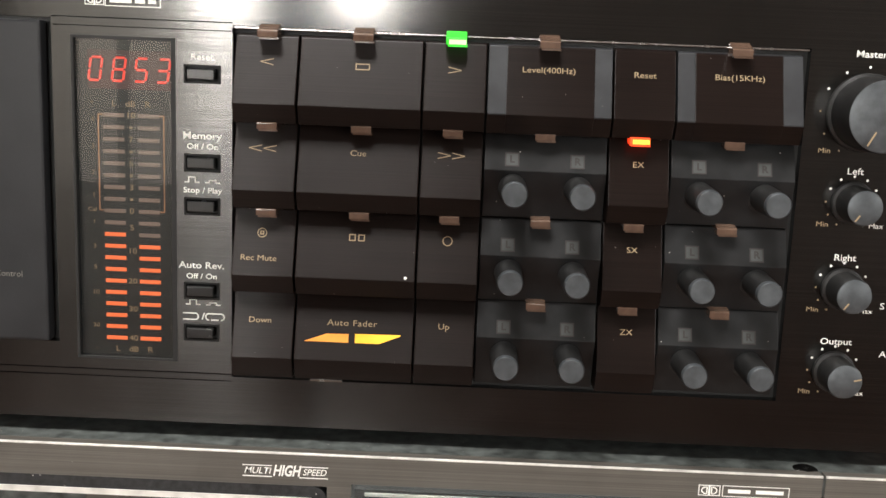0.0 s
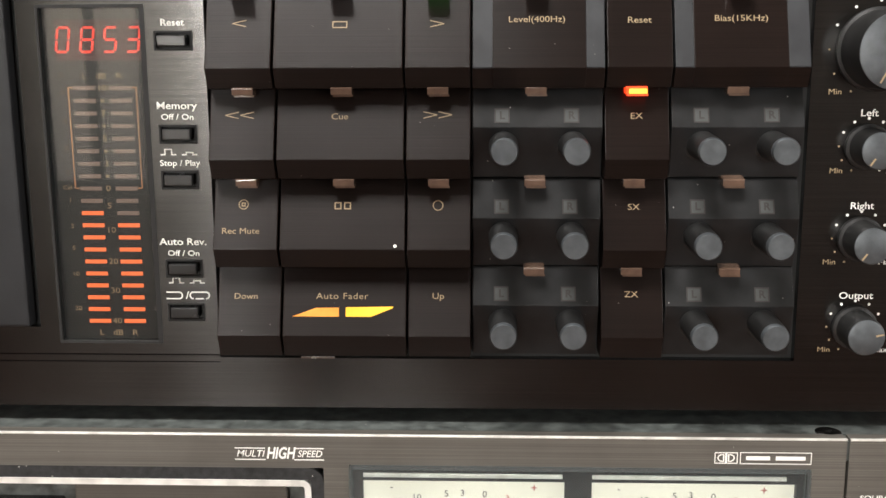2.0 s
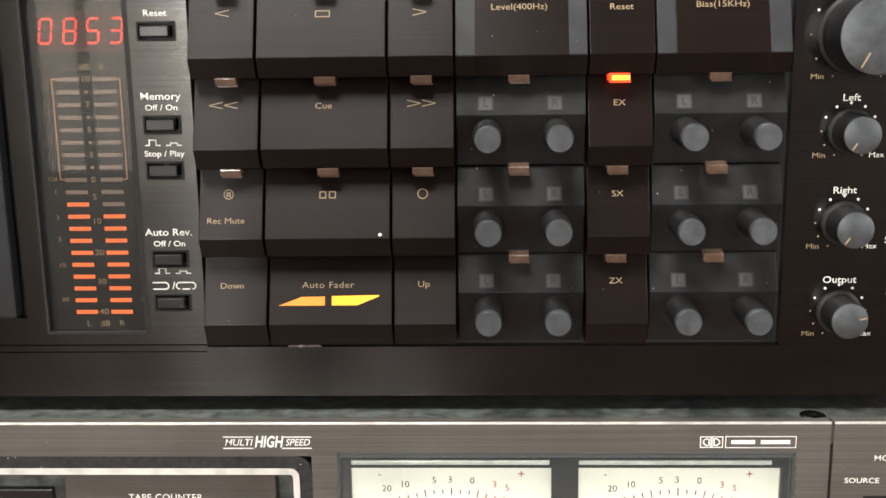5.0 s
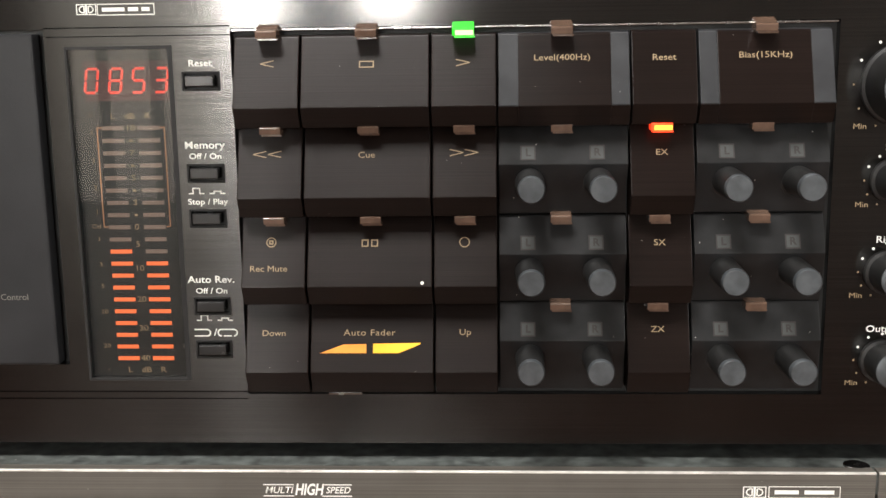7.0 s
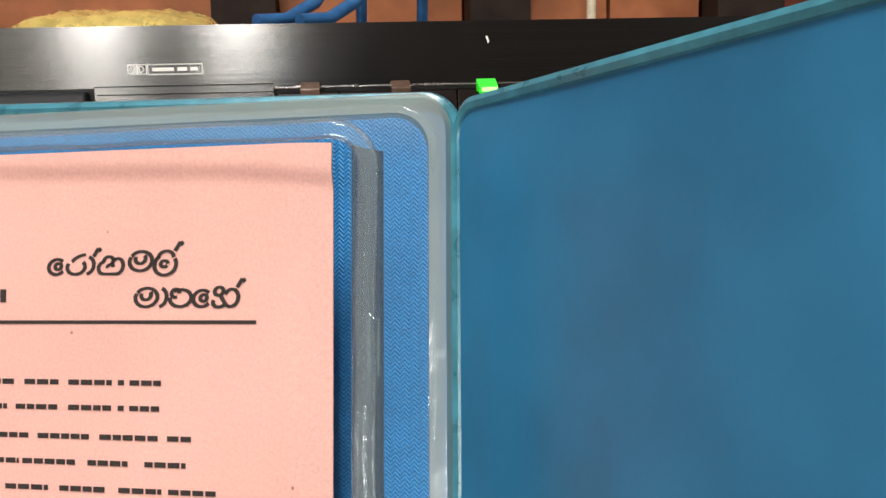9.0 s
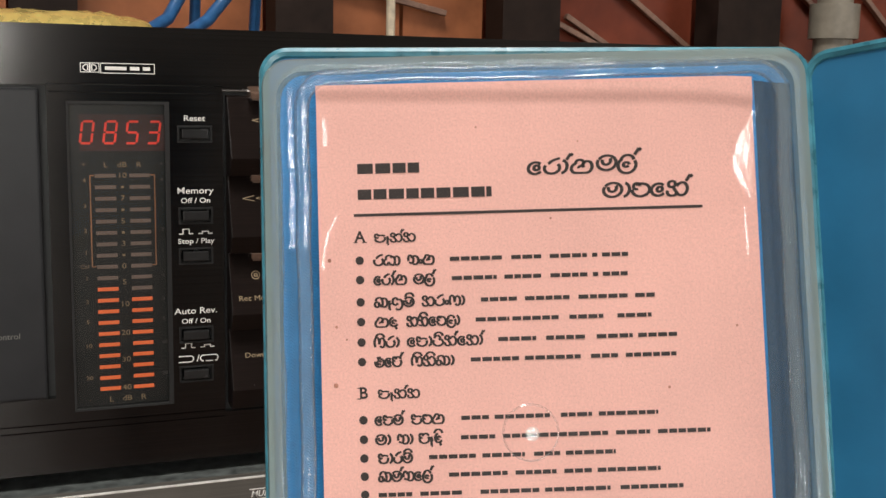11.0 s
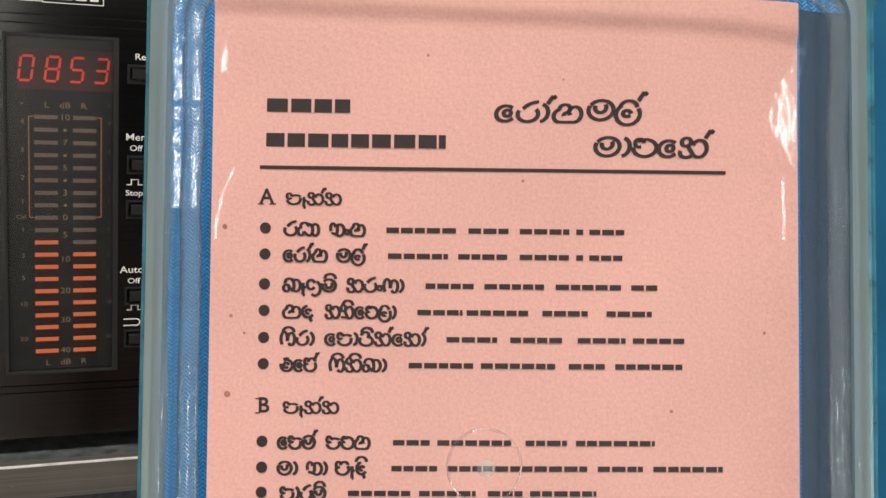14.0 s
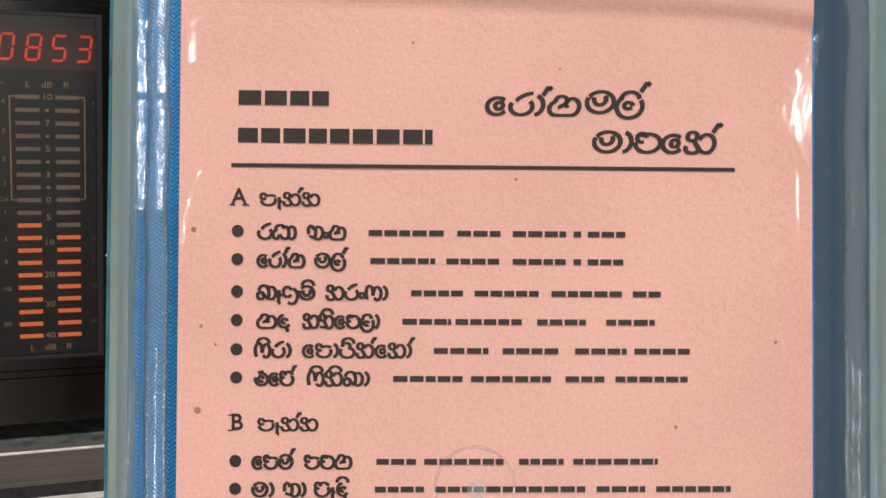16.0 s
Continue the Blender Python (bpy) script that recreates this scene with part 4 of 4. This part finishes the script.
def same_steps(x0, x1, z0, z1, r, y):
    """A rounded rectangle with the same number of points whatever its size."""
    pts = []
    for cx, cz, s in ((x1 - r, z1 - r, 0), (x0 + r, z1 - r, 90), (x0 + r, z0 + r, 180), (x1 - r, z0 + r, 270)):
        pts += [Vector((cx + r * math.cos(radians(s + 10 * k)), y, cz + r * math.sin(radians(s + 10 * k)))) for k in range(10)]
    out = []
    for i, (a, b) in enumerate(zip(pts, pts[1:] + pts[:1])):
        steps = 24 if i % 10 == 9 else 1
        out += [a.lerp(b, k / steps) for k in range(steps)]
    return out


SKEW = Matrix(((1, 0, 0, 0), (0, 1, 0, 0), (-0.022, 0, 1, 0.53), (0, 0, 0, 1)))


def skewed(bm, turn=Matrix.Identity(4)):
    """The cover sits a little askew on its tray."""
    bm.transform(SKEW @ turn)
    return bm


def edge_cord(loop_):
    """A welded edge: a cord pinched at even steps."""
    return tube(loop_ + loop_[:1], 0.9, 8)


cover = part("back_cover", skewed(loft([same_steps(-17.4, 66, -69.0, 44.0, 3.5, 11.0), same_steps(-17.6, 66.2, -69.2, 44.2, 3.5, 10.3), same_steps(-17.2, 66, -68.9, 43.8, 3.4, 9.4)], True)), BLUE, case, "blue woven-grain vinyl back")
part("welded_edge", skewed(edge_cord(same_steps(-17.6, 66.4, -69.1, 44.1, 3.6, 9.6))), TEAL, cover, "teal welded edge", True)
lid_turn = Matrix.Translation((66.6, 9.6, 0)) @ Matrix.Rotation(radians(-46), 4, "Z")
lid = part("lid", skewed(loft([same_steps(0.2, 74, -67.0, 43.0, 3.5, 1.2), same_steps(0, 74.2, -67.2, 43.2, 3.5, 0.6), same_steps(0.2, 74, -66.9, 43.0, 3.4, -0.2)], True, 0.3), lid_turn), SHADED_LID_BLUE, case, "opened blue vinyl lid")
part("welded_edge", skewed(edge_cord(same_steps(0.3, 74, -67.1, 43.1, 3.6, 0.2)), lid_turn), TEAL, lid, "teal welded edge", True)
part("clear_tray", loft([same_steps(-16.2, 65.0, -68.8, 42.6, 4.5, 8.3), same_steps(-14.6, 63.6, -67.6, 41.4, 5.0, 8.0), same_steps(-13.9, 62.8, -67.0, 40.8, 5.0, 6.6),
                         same_steps(-12.6, 60.8, -66.4, 40.2, 5.0, 1.2), same_steps(-12.0, 60.0, -66.0, 39.6, 5.0, -0.2)], False, 0.35), CLEAR_RIM, case, "clear bent rim of the tray", True)
for z0, z1 in ((-64.5, 37.6),):
    side = None
    for k in range(5):
        a, b = k / 5, (k + 1) / 5
        lean = [(56.3 + 4.1 * u + 0.25 * math.sin(9 * u), 3.4 - 3.0 * u ** 1.4) for u in (a, b)]
        quad = [(lean[0][0], lean[0][1], z0 + 0.8 * a), (lean[1][0], lean[1][1], z0 + 0.8 * b), (lean[1][0], lean[1][1], z1 - 1.2 * b), (lean[0][0], lean[0][1], z1 - 1.2 * a)]
        side = side or bmesh.new()
        side.faces.new([side.verts.new(p) for p in quad])
    bmesh.ops.remove_doubles(side, verts=side.verts[:], dist=0.001)
    bmesh.ops.solidify(side, geom=side.faces[:], thickness=0.4)
    part("clear_side", side, SHADED_CLEAR, case, "clear side wall of the tray with shade tinted in", True)
bm = bmesh.new()
bmesh.ops.create_grid(bm, x_segments=80, y_segments=200, size=1)
for v in bm.verts:
    u, w = v.co.x, v.co.y
    x, z = 23.9 + 35.6 * u, -13.6 + 51.8 * w
    swell = math.exp(-((z - 21) / 9) ** 2)
    step = min(1.0, max(0.0, (x - 47.4 - 0.22 * (z - 18) - 0.6 * noise.noise((0.0, 0.25 * z, 2))) / 5.6))
    fall = 1.0 * swell * step * step * (3 - 2 * step) + 0.003 * max(0.0, x - 44) ** 2
    edge = 0.25 * max(0.0, -u) ** 10 + 0.8 * abs(w) ** 16
    edge += 0.16 * math.exp(-((z - 34.6 + 0.0016 * max(0.0, x - 30) ** 2) / 0.9) ** 2)
    v.co = (x, -1.6 + fall + edge + 0.14 * noise.noise((2.5 * u, 2.5 * w, 7)), z)
part("clear_front", bm, CLEAR, case, "clear vinyl film over the card", True)


def glint_patch(left, right, z0, z1, lean, turn0, turn1):
    """A patch added to place a glint on the film, between two edges x(w), leaning forward by lean a mm upwards, its
    slope across going from turn0 to turn1.
    """
    b = bmesh.new()
    bmesh.ops.create_grid(b, x_segments=16, y_segments=40, size=1)
    for v in b.verts:
        u, w = (v.co.x + 1) / 2, (v.co.y + 1) / 2
        z = z0 + (z1 - z0) * w
        x0, x1 = left(w), right(w)
        x = x0 + (x1 - x0) * u + 0.12 * noise.noise((0.0, 0.6 * z, x0))
        run = (x1 - x0) * (turn0 * u + (turn1 - turn0) * u * u / 2)
        v.co = (x, -1.8 - lean * (z - z0) + run + 0.02 * noise.noise((2 * x, 0.8 * z, 3)), z)
    return b


def bow(w, deep):
    return deep * math.sin(math.pi * min(1.0, max(0.0, w)) ** 0.8)


# glints put into the shape: extra patches tilted to mirror the window
part("film_glint", glint_patch(lambda w: 54.4 - bow(w, 3.6), lambda w: 54.5 - bow(w, 0.9), 18.8, 32.6, 0.160, 0.02, -0.16), GLINT, case, "added film patch tilted to place a glint", True)
part("film_glint", glint_patch(lambda w: 52.4 - 0.4 * w, lambda w: 52.8 - 0.4 * w, 11.5, 18.2, 0.135, 0.0, -0.14), GLINT, case, "added film patch tilted to place a glint", True)
part("film_glint", glint_patch(lambda w: -8.3 + 2.1 * w * w, lambda w: -7.9 + 2.3 * w * w, 11.0, 18.6, 0.105, 0.08, 0.26), GLINT, case, "added film patch tilted to place a glint", True)
part("film_glint", glint_patch(lambda w: -7.9, lambda w: -7.0, 28.5, 32.5, 0.16, 0.08, 0.26), GLINT, case, "added film patch tilted to place a glint", True)
# more tilted patches, added for the bright streaks on the tray's left wall
for z0, z1, lean in ((25.5, 36.6, 0.165), (14.2, 24.6, 0.125)):
    for x0, x1 in ((-12.9, -11.6), (-10.9, -9.9)):
        part("film_glint", glint_patch(lambda w: x0 + 0.3 * w, lambda w: x1 + 0.2 * w, z0, z1, lean, 0.08, 0.36), GLINT, case, "added patch tilted to place a gleam on the tray wall", True)
part("clear_flange", loft([same_steps(-18.0, 66.2, -69.4, 43.9, 4.2, 8.9), same_steps(-17.6, 65.8, -69.0, 43.5, 4.2, 7.7), same_steps(-15.6, 63.9, -67.2, 41.6, 4.0, 7.5), same_steps(-15.2, 63.5, -66.8, 41.2, 4.0, 8.6)], False, 0.2), MILKY, case, "milky grey-green flange of the clear tray", True)
part("clear_notch", tube([(59.2, 0.6, 13.2), (60.3, 0.4, 13.2), (60.3, 0.4, 19.0), (59.2, 0.6, 19.6), (59.2, 0.6, 13.2)], 0.16, 8), CLEAR_RIM, case, "small moulded notch in the tray wall", True)
hoop_pts = [(20.5 + 3.9 * math.cos(radians(15 * k)), -1.75, -12.4 + 3.9 * math.sin(radians(15 * k))) for k in range(25)]
part("pressed_stud", tube(hoop_pts, 0.12, 8), GLINT, case, "clear round moulded ring", True)
part("pressed_stud", turned([(-1.7, 1.0), (-2.2, 0.8), (-2.4, 0.35)], 20.7, -12.6, 20), CLEAR_RIM, case, "clear moulded stud", True)
for edge_loop, r in ((same_steps(-11.0, 59.2, -65.8, 38.9, 4.6, -0.2), 1.15), (same_steps(-15.6, 64.4, -68.4, 42.1, 4.6, 8.1), 0.65)):
    wavy = [p + Vector((0.35 * noise.noise(p * 0.11), 0.3 * noise.noise(p * 0.15 + Vector((9, 0, 0))), 0.35 * noise.noise(p * 0.11 + Vector((0, 5, 0))))) for p in edge_loop]
    part("clear_bead", tube(wavy + wavy[:1], r, 10), CLEAR_RIM, case, "clear rounded edge of the tray", True)
for ob in case.children_recursive:
    if ob.name.startswith(("clear", "pressed", "film")):
        ob.visible_shadow = False

card = thing("inlay_card", "pink printed paper inlay card in a clear case", "inlay card", (23, 1, -66), CASE)
bm = bmesh.new()
bmesh.ops.create_grid(bm, x_segments=56, y_segments=220, size=1)
for v in bm.verts:
    u, w = v.co.x, v.co.y
    x, z = 23.1 + 32.0 * u, -14.2 + 51.7 * w
    fold = min(1.0, max(0.0, (z - (35.0 - 0.026 * (x + 9) - 0.0035 * max(0.0, x - 40) ** 2)) / 2.2))
    v.co = (x, 1.6 * max(0.0, u - 0.84) ** 1.5 * 9 - 0.5 * fold * fold * (3 - 2 * fold) + 0.05 * noise.noise((0.05 * x, 0.05 * z, 4)), z)
base = bmesh.ops.extrude_face_region(bm, geom=bm.faces[:])
for v in (g for g in base["geom"] if isinstance(g, bmesh.types.BMVert)):
    v.co.y += 0.25
part("card_sheet", bm, PAPER, card, "pale pink paper sheet", True)


def bars(x0, x1, z, h, weight=0.5):
    """A line of writing as plain bars, one a word part."""
    bm, x = None, x0
    while x < x1 - 0.3:
        w = min(x1 - x, h * random.uniform(0.75, 1.15))
        bm = flat(rect(x + w / 2, z, w * 0.86, h * weight), (0, -0.06, 0), None, bm)
        x += w
    part("printed_bar", bm, INK, card)


def line_of(px0, px1, z, h, weight=0.5):
    bars(-3.7 + (px0 - 559) * 0.0632, -3.7 + (px1 - 559) * 0.0632, z, h, weight)


# round letters as strokes: arcs (centre, radii, from, to in degrees) and straight pieces, x-height 1
LETTERS = {
    "e": (0.78, [(0.38, 0.40, 0.35, 0.40, 45, 325), (0.44, 0.42, 0.13, 0.16, 0, 360)]),
    "ra": (0.86, [(0.42, 0.38, 0.38, 0.38, 150, 405), (0.86, 0.18, 0.78, 0.86, 96, 146)]),
    "aa": (0.40, [(-0.02, 0.46, 0.32, 0.46, -80, 75)]),
    "hal": (0.08, [(-0.16, 0.92, 0.02, 1.34), (0.02, 1.34, 0.14, 1.20)]),
    "sa": (1.10, [(0.27, 0.32, 0.24, 0.32, 95, 270), (0.42, 0.68, 0.20, 0.22, -70, 200), (0.27, 0.0, 0.80, 0.0), (0.80, 0.40, 0.25, 0.40, -90, 165), (0.52, 0.36, 0.12, 0.12, 0, 200)]),
    "ma": (1.00, [(0.48, 0.46, 0.45, 0.46, -205, 150), (0.46, 0.58, 0.20, 0.24, 160, 400)]),
    "la": (0.94, [(0.46, 0.28, 0.43, 0.50, 125, 395), (0.46, 0.62, 0.30, 0.30, 0, 190), (0.42, 0.32, 0.14, 0.14, 0, 330)]),
    "ka": (1.20, [(0.22, 0.24, 0.20, 0.24, 0, 360), (0.42, 0.62, 0.30, 0.30, 20, 190), (0.30, 0.40, 0.66, 0.02), (0.86, 0.42, 0.28, 0.42, -140, 150), (0.62, 0.40, 0.10, 0.34, -60, 120)]),
    "ta": (1.08, [(0.24, 0.74, 0.17, 0.20, 0, 360), (0.30, 0.56, 0.58, 0.04), (0.28, 0.20, 0.24, 0.22, 150, 345), (0.74, 0.42, 0.28, 0.42, -130, 155)]),
    "na": (1.00, [(0.22, 0.72, 0.17, 0.22, 0, 360), (0.32, 0.54, 0.52, 0.06), (0.04, 0.08, 0.50, 0.04), (0.66, 0.40, 0.28, 0.42, -130, 150)]),
    "nna": (1.36, [(0.20, 0.30, 0.18, 0.28, 60, 360), (0.44, 0.70, 0.26, 0.24, 0, 200), (0.38, 0.30, 0.62, 0.02), (0.74, 0.42, 0.20, 0.42, -120, 140), (1.10, 0.42, 0.22, 0.42, -150, 150)]),
    "ha": (1.06, [(0.22, 0.56, 0.18, 0.34, 10, 220), (0.10, 0.22, 0.46, 0.10), (0.70, 0.42, 0.32, 0.42, -155, 140), (0.44, 0.50, 0.10, 0.36, -80, 60)]),
    "anus": (0.40, [(0.18, 0.28, 0.14, 0.16, 0, 360)]),
    "ae": (0.36, [(0.12, 0.62, 0.12, -0.24), (0.12, 0.22, 0.30, 0.34), (0.12, -0.24, 0.24, -0.30)]),
    "lla": (0.98, [(0.30, 0.50, 0.26, 0.34, 20, 330), (0.56, 0.22, 0.36, 0.52, -130, 75)]),
    "mba": (1.04, [(0.50, 0.44, 0.45, 0.44, -200, 140), (0.50, 0.50, 0.22, 0.22, 150, 400), (0.30, 0.24, 0.70, 0.24)]),
    "i": (0.04, [(-0.46, 0.94, 0.36, 0.34, -5, 185)]),
    "ga": (0.98, [(0.24, 0.44, 0.21, 0.50, -20, 235), (0.70, 0.42, 0.23, 0.44, -140, 190)]),
    "nda": (0.86, [(0.42, 0.46, 0.34, 0.42, 95, 330), (0.44, 0.46, 0.14, 0.16, 0, 300), (0.52, 0.06, 0.64, -0.26)]),
    "va": (0.94, [(0.46, 0.42, 0.43, 0.42, -185, 130), (0.24, 0.66, 0.16, 0.20, 0, 300)]),
    "pa": (1.04, [(0.20, 0.66, 0.15, 0.22, 0, 330), (0.50, 0.38, 0.44, 0.38, 185, 385), (0.62, 0.62, 0.30, 0.12, 0, 160)]),
    "dda": (1.00, [(0.48, 0.32, 0.43, 0.34, 140, 420), (0.42, 0.74, 0.24, 0.22, -60, 190)]),
    "o": (1.04, [(0.50, 0.40, 0.45, 0.40, -200, 120), (0.46, 0.42, 0.17, 0.18, 0, 330), (0.22, 0.86, 0.66, 0.94)]),
    "ba": (1.04, [(0.50, 0.38, 0.44, 0.38, 150, 400), (0.22, 0.72, 0.16, 0.20, 0, 310), (0.62, 0.70, 0.26, 0.22, 0, 190)]),
}


def strokes(word, x0, x1, z, h, weight, lean=0.0):
    """A word of round letters between x0 and x1, its letters h tall, on the base line z."""
    names = word.split()
    total = sum(LETTERS[n][0] for n in names)
    k = (x1 - x0) / (total * h)
    bm, x = bmesh.new(), x0

    def ribbon(pts):
        pts = [Vector(p) for p in pts]
        closed = (pts[0] - pts[-1]).length < 1e-4
        left, right = [], []
        for i, p in enumerate(pts):
            d = (pts[min(i + 1, len(pts) - 1)] - pts[max(i - 1, 0)])
            if closed and i in (0, len(pts) - 1):
                d = pts[1] - pts[-2]
            d.normalize()
            w = weight * (0.36 + 0.22 * abs(d.y))
            nrm = Vector((-d.y, d.x)) * w
            for side, q in ((left, p + nrm), (right, p - nrm)):
                side.append(bm.verts.new((q.x + lean * (q.y - z), -0.06, q.y)))
        for i in range(len(pts) - 1):
            bm.faces.new((left[i], right[i], right[i + 1], left[i + 1]))

    for n in names:
        wide, pieces = LETTERS[n]
        for p in pieces:
            if len(p) == 4:
                pts = [(p[0], p[1]), (p[2], p[3])]
            else:
                cx, cy, rx, ry, a, b = p
                m = max(4, int(abs(b - a) / 22))
                pts = [(cx + rx * math.cos(radians(a + (b - a) * i / m)), cy + ry * math.sin(radians(a + (b - a) * i / m))) for i in range(m + 1)]
            ribbon([(x + u * h * k, z + v * h) for u, v in pts])
        x += wide * h * k
    part("lettering", bm, INK, card)


def at_x(px):
    return -3.7 + (px - 559) * 0.0632


part("printed_rule", flat(rect(21.5, 18.75, 50.6, 0.4), (0, -0.06, 0)), INK, card)
line_of(565, 712, 25.4, 2.4, 0.6)
line_of(565, 875, 21.7, 2.4, 0.6)
strokes("e ra aa hal sa", at_x(957), at_x(1108), 24.0, 2.1, 0.44, 0.12)
strokes("ma la hal", at_x(1116), at_x(1214), 24.3, 2.3, 0.44, 0.12)
strokes("ma aa va e ta hal", at_x(1128), at_x(1330), 20.4, 2.2, 0.44, 0.12)
for letter, z in (("A", 15.6), ("B", -6.4)):
    bm = lettered(letter, 1.6, (-3.0, -0.06, z), None, bold=0.05)
    for dx, dz, w in (((-0.62, -0.74, 0.62), (0.66, -0.74, 0.7)) if letter == "A" else ((-0.62, -0.74, 0.5), (-0.62, 0.74, 0.5))):
        bm = flat(rect(-3.0 + dx, z + dz, w, 0.13), (0, -0.062, 0), None, bm)
    part("lettering", bm, INK, card)
    strokes("pa ae ta hal ta", at_x(603), at_x(697), z - 0.75, 1.3, 0.29)
SONGS = [
    (12.3, ((600, 660, "ra nna"), (678, 738, "ha anus sa")), ((772, 898), (912, 984), (1000, 1088), (1098, 1112), (1120, 1183))),
    (9.55, ((600, 674, "e ra aa hal sa"), (690, 740, "ma la hal")), ((775, 880), (895, 984), (1000, 1088), (1098, 1112), (1120, 1180))),
    (6.4, ((600, 692, "ka ae lla mba i"), (708, 806, "ta ra anus ga aa")), ((840, 925), (940, 1045), (1062, 1180), (1192, 1245))),
    (3.6, ((600, 655, "sa nda"), (672, 793, "ta na i e va la aa")), ((826, 905), (910, 1020), (1040, 1120), (1150, 1230))),
    (0.75, ((597, 655, "ga i ra aa"), (672, 846, "e pa aa dda i ta hal e ta aa hal")), ((876, 965), (985, 1080), (1100, 1185), (1195, 1287))),
    (-2.0, ((597, 661, "o e ba hal"), (680, 778, "ga i ta i ka aa")), ((812, 925), (935, 1065), (1085, 1150), (1165, 1283))),
    (-10.1, ((595, 660, "e pa ma hal"), (676, 750, "pa va sa")), ((787, 855), (862, 990), (1012, 1085), (1098, 1235))),
    (-12.8, ((595, 630, "ma aa"), (644, 680, "ha aa"), (692, 748, "ba ae nda i")), ((785, 865), (880, 1120), (1135, 1215), (1230, 1352))),
    (-15.4, ((600, 678, "pa aa ra ma i"),), ((712, 820), (832, 930), (948, 1010), (1020, 1135))),
    (-17.9, ((600, 722, "ka ma hal ha e la hal"),), ((755, 890), (905, 1000), (1015, 1080), (1090, 1235))),
    (-20.4, (), ((597, 675), (690, 790), (825, 960), (970, 1120), (1140, 1285))),
    (-23.2, (), ((597, 690), (705, 760), (800, 930), (945, 1100))),
    (-26.0, (), ((597, 720), (760, 900), (915, 1180))),
]
for z, titles, names in SONGS:
    part("bullet", flat(disc(-3.1, z, 0.6), (0, -0.06, 0)), INK, card)
    for a, b, word in titles:
        strokes(word, at_x(a), at_x(b), z - 0.76, 1.46, 0.32)
    for a, b in names:
        line_of(a, b, z - 0.1, 1.5, 0.38)

for x, z, r in ((-7.4, 12.4, 0.28), (-6.6, 3.0, 0.2), (-6.9, -5.2, 0.34), (-5.2, 1.2, 0.14), (24.6, 17.6, 0.16), (14.2, 31.0, 0.15), (40.8, -6.8, 0.2), (18.0, 3.4, 0.24), (51.0, 1.6, 0.18), (29.0, 28.6, 0.12)):
    spot = [(px + 0.4 * r * noise.noise((px, pz, 1)), pz) for px, pz in disc(x, z, r, 10)]
    part("stain", flat(spot, (0, -0.03, 0)), STAIN, card, "small brown stain")

# the slim wooden stand that carries the case
foot = CASE @ Vector((0.027, 0.006, -0.0765))
stand = thing("wooden_stand", "slim oiled wooden stand under an open case", "stand", (1000 * foot.x, 1000 * foot.y, 1000 * TABLE_Z), Matrix.Identity(4))
ledge = box(-16, 70, -4, 15, -76.2, -70.3, 0.8)
ledge.transform(Matrix.Scale(1000, 4) @ CASE @ Matrix.Scale(0.001, 4))
part("ledge", ledge, WOOD, stand, "narrow wooden ledge")
part("post", box(1000 * foot.x - 6, 1000 * foot.x + 6, 1000 * foot.y - 6, 1000 * foot.y + 6, 1000 * TABLE_Z + 8, 1000 * foot.z, 0.8), WOOD, stand)
part("base", box(1000 * foot.x - 50, 1000 * foot.x + 50, 1000 * foot.y - 40, 1000 * foot.y + 40, 1000 * TABLE_Z, 1000 * TABLE_Z + 8, 1.2), WOOD, stand)
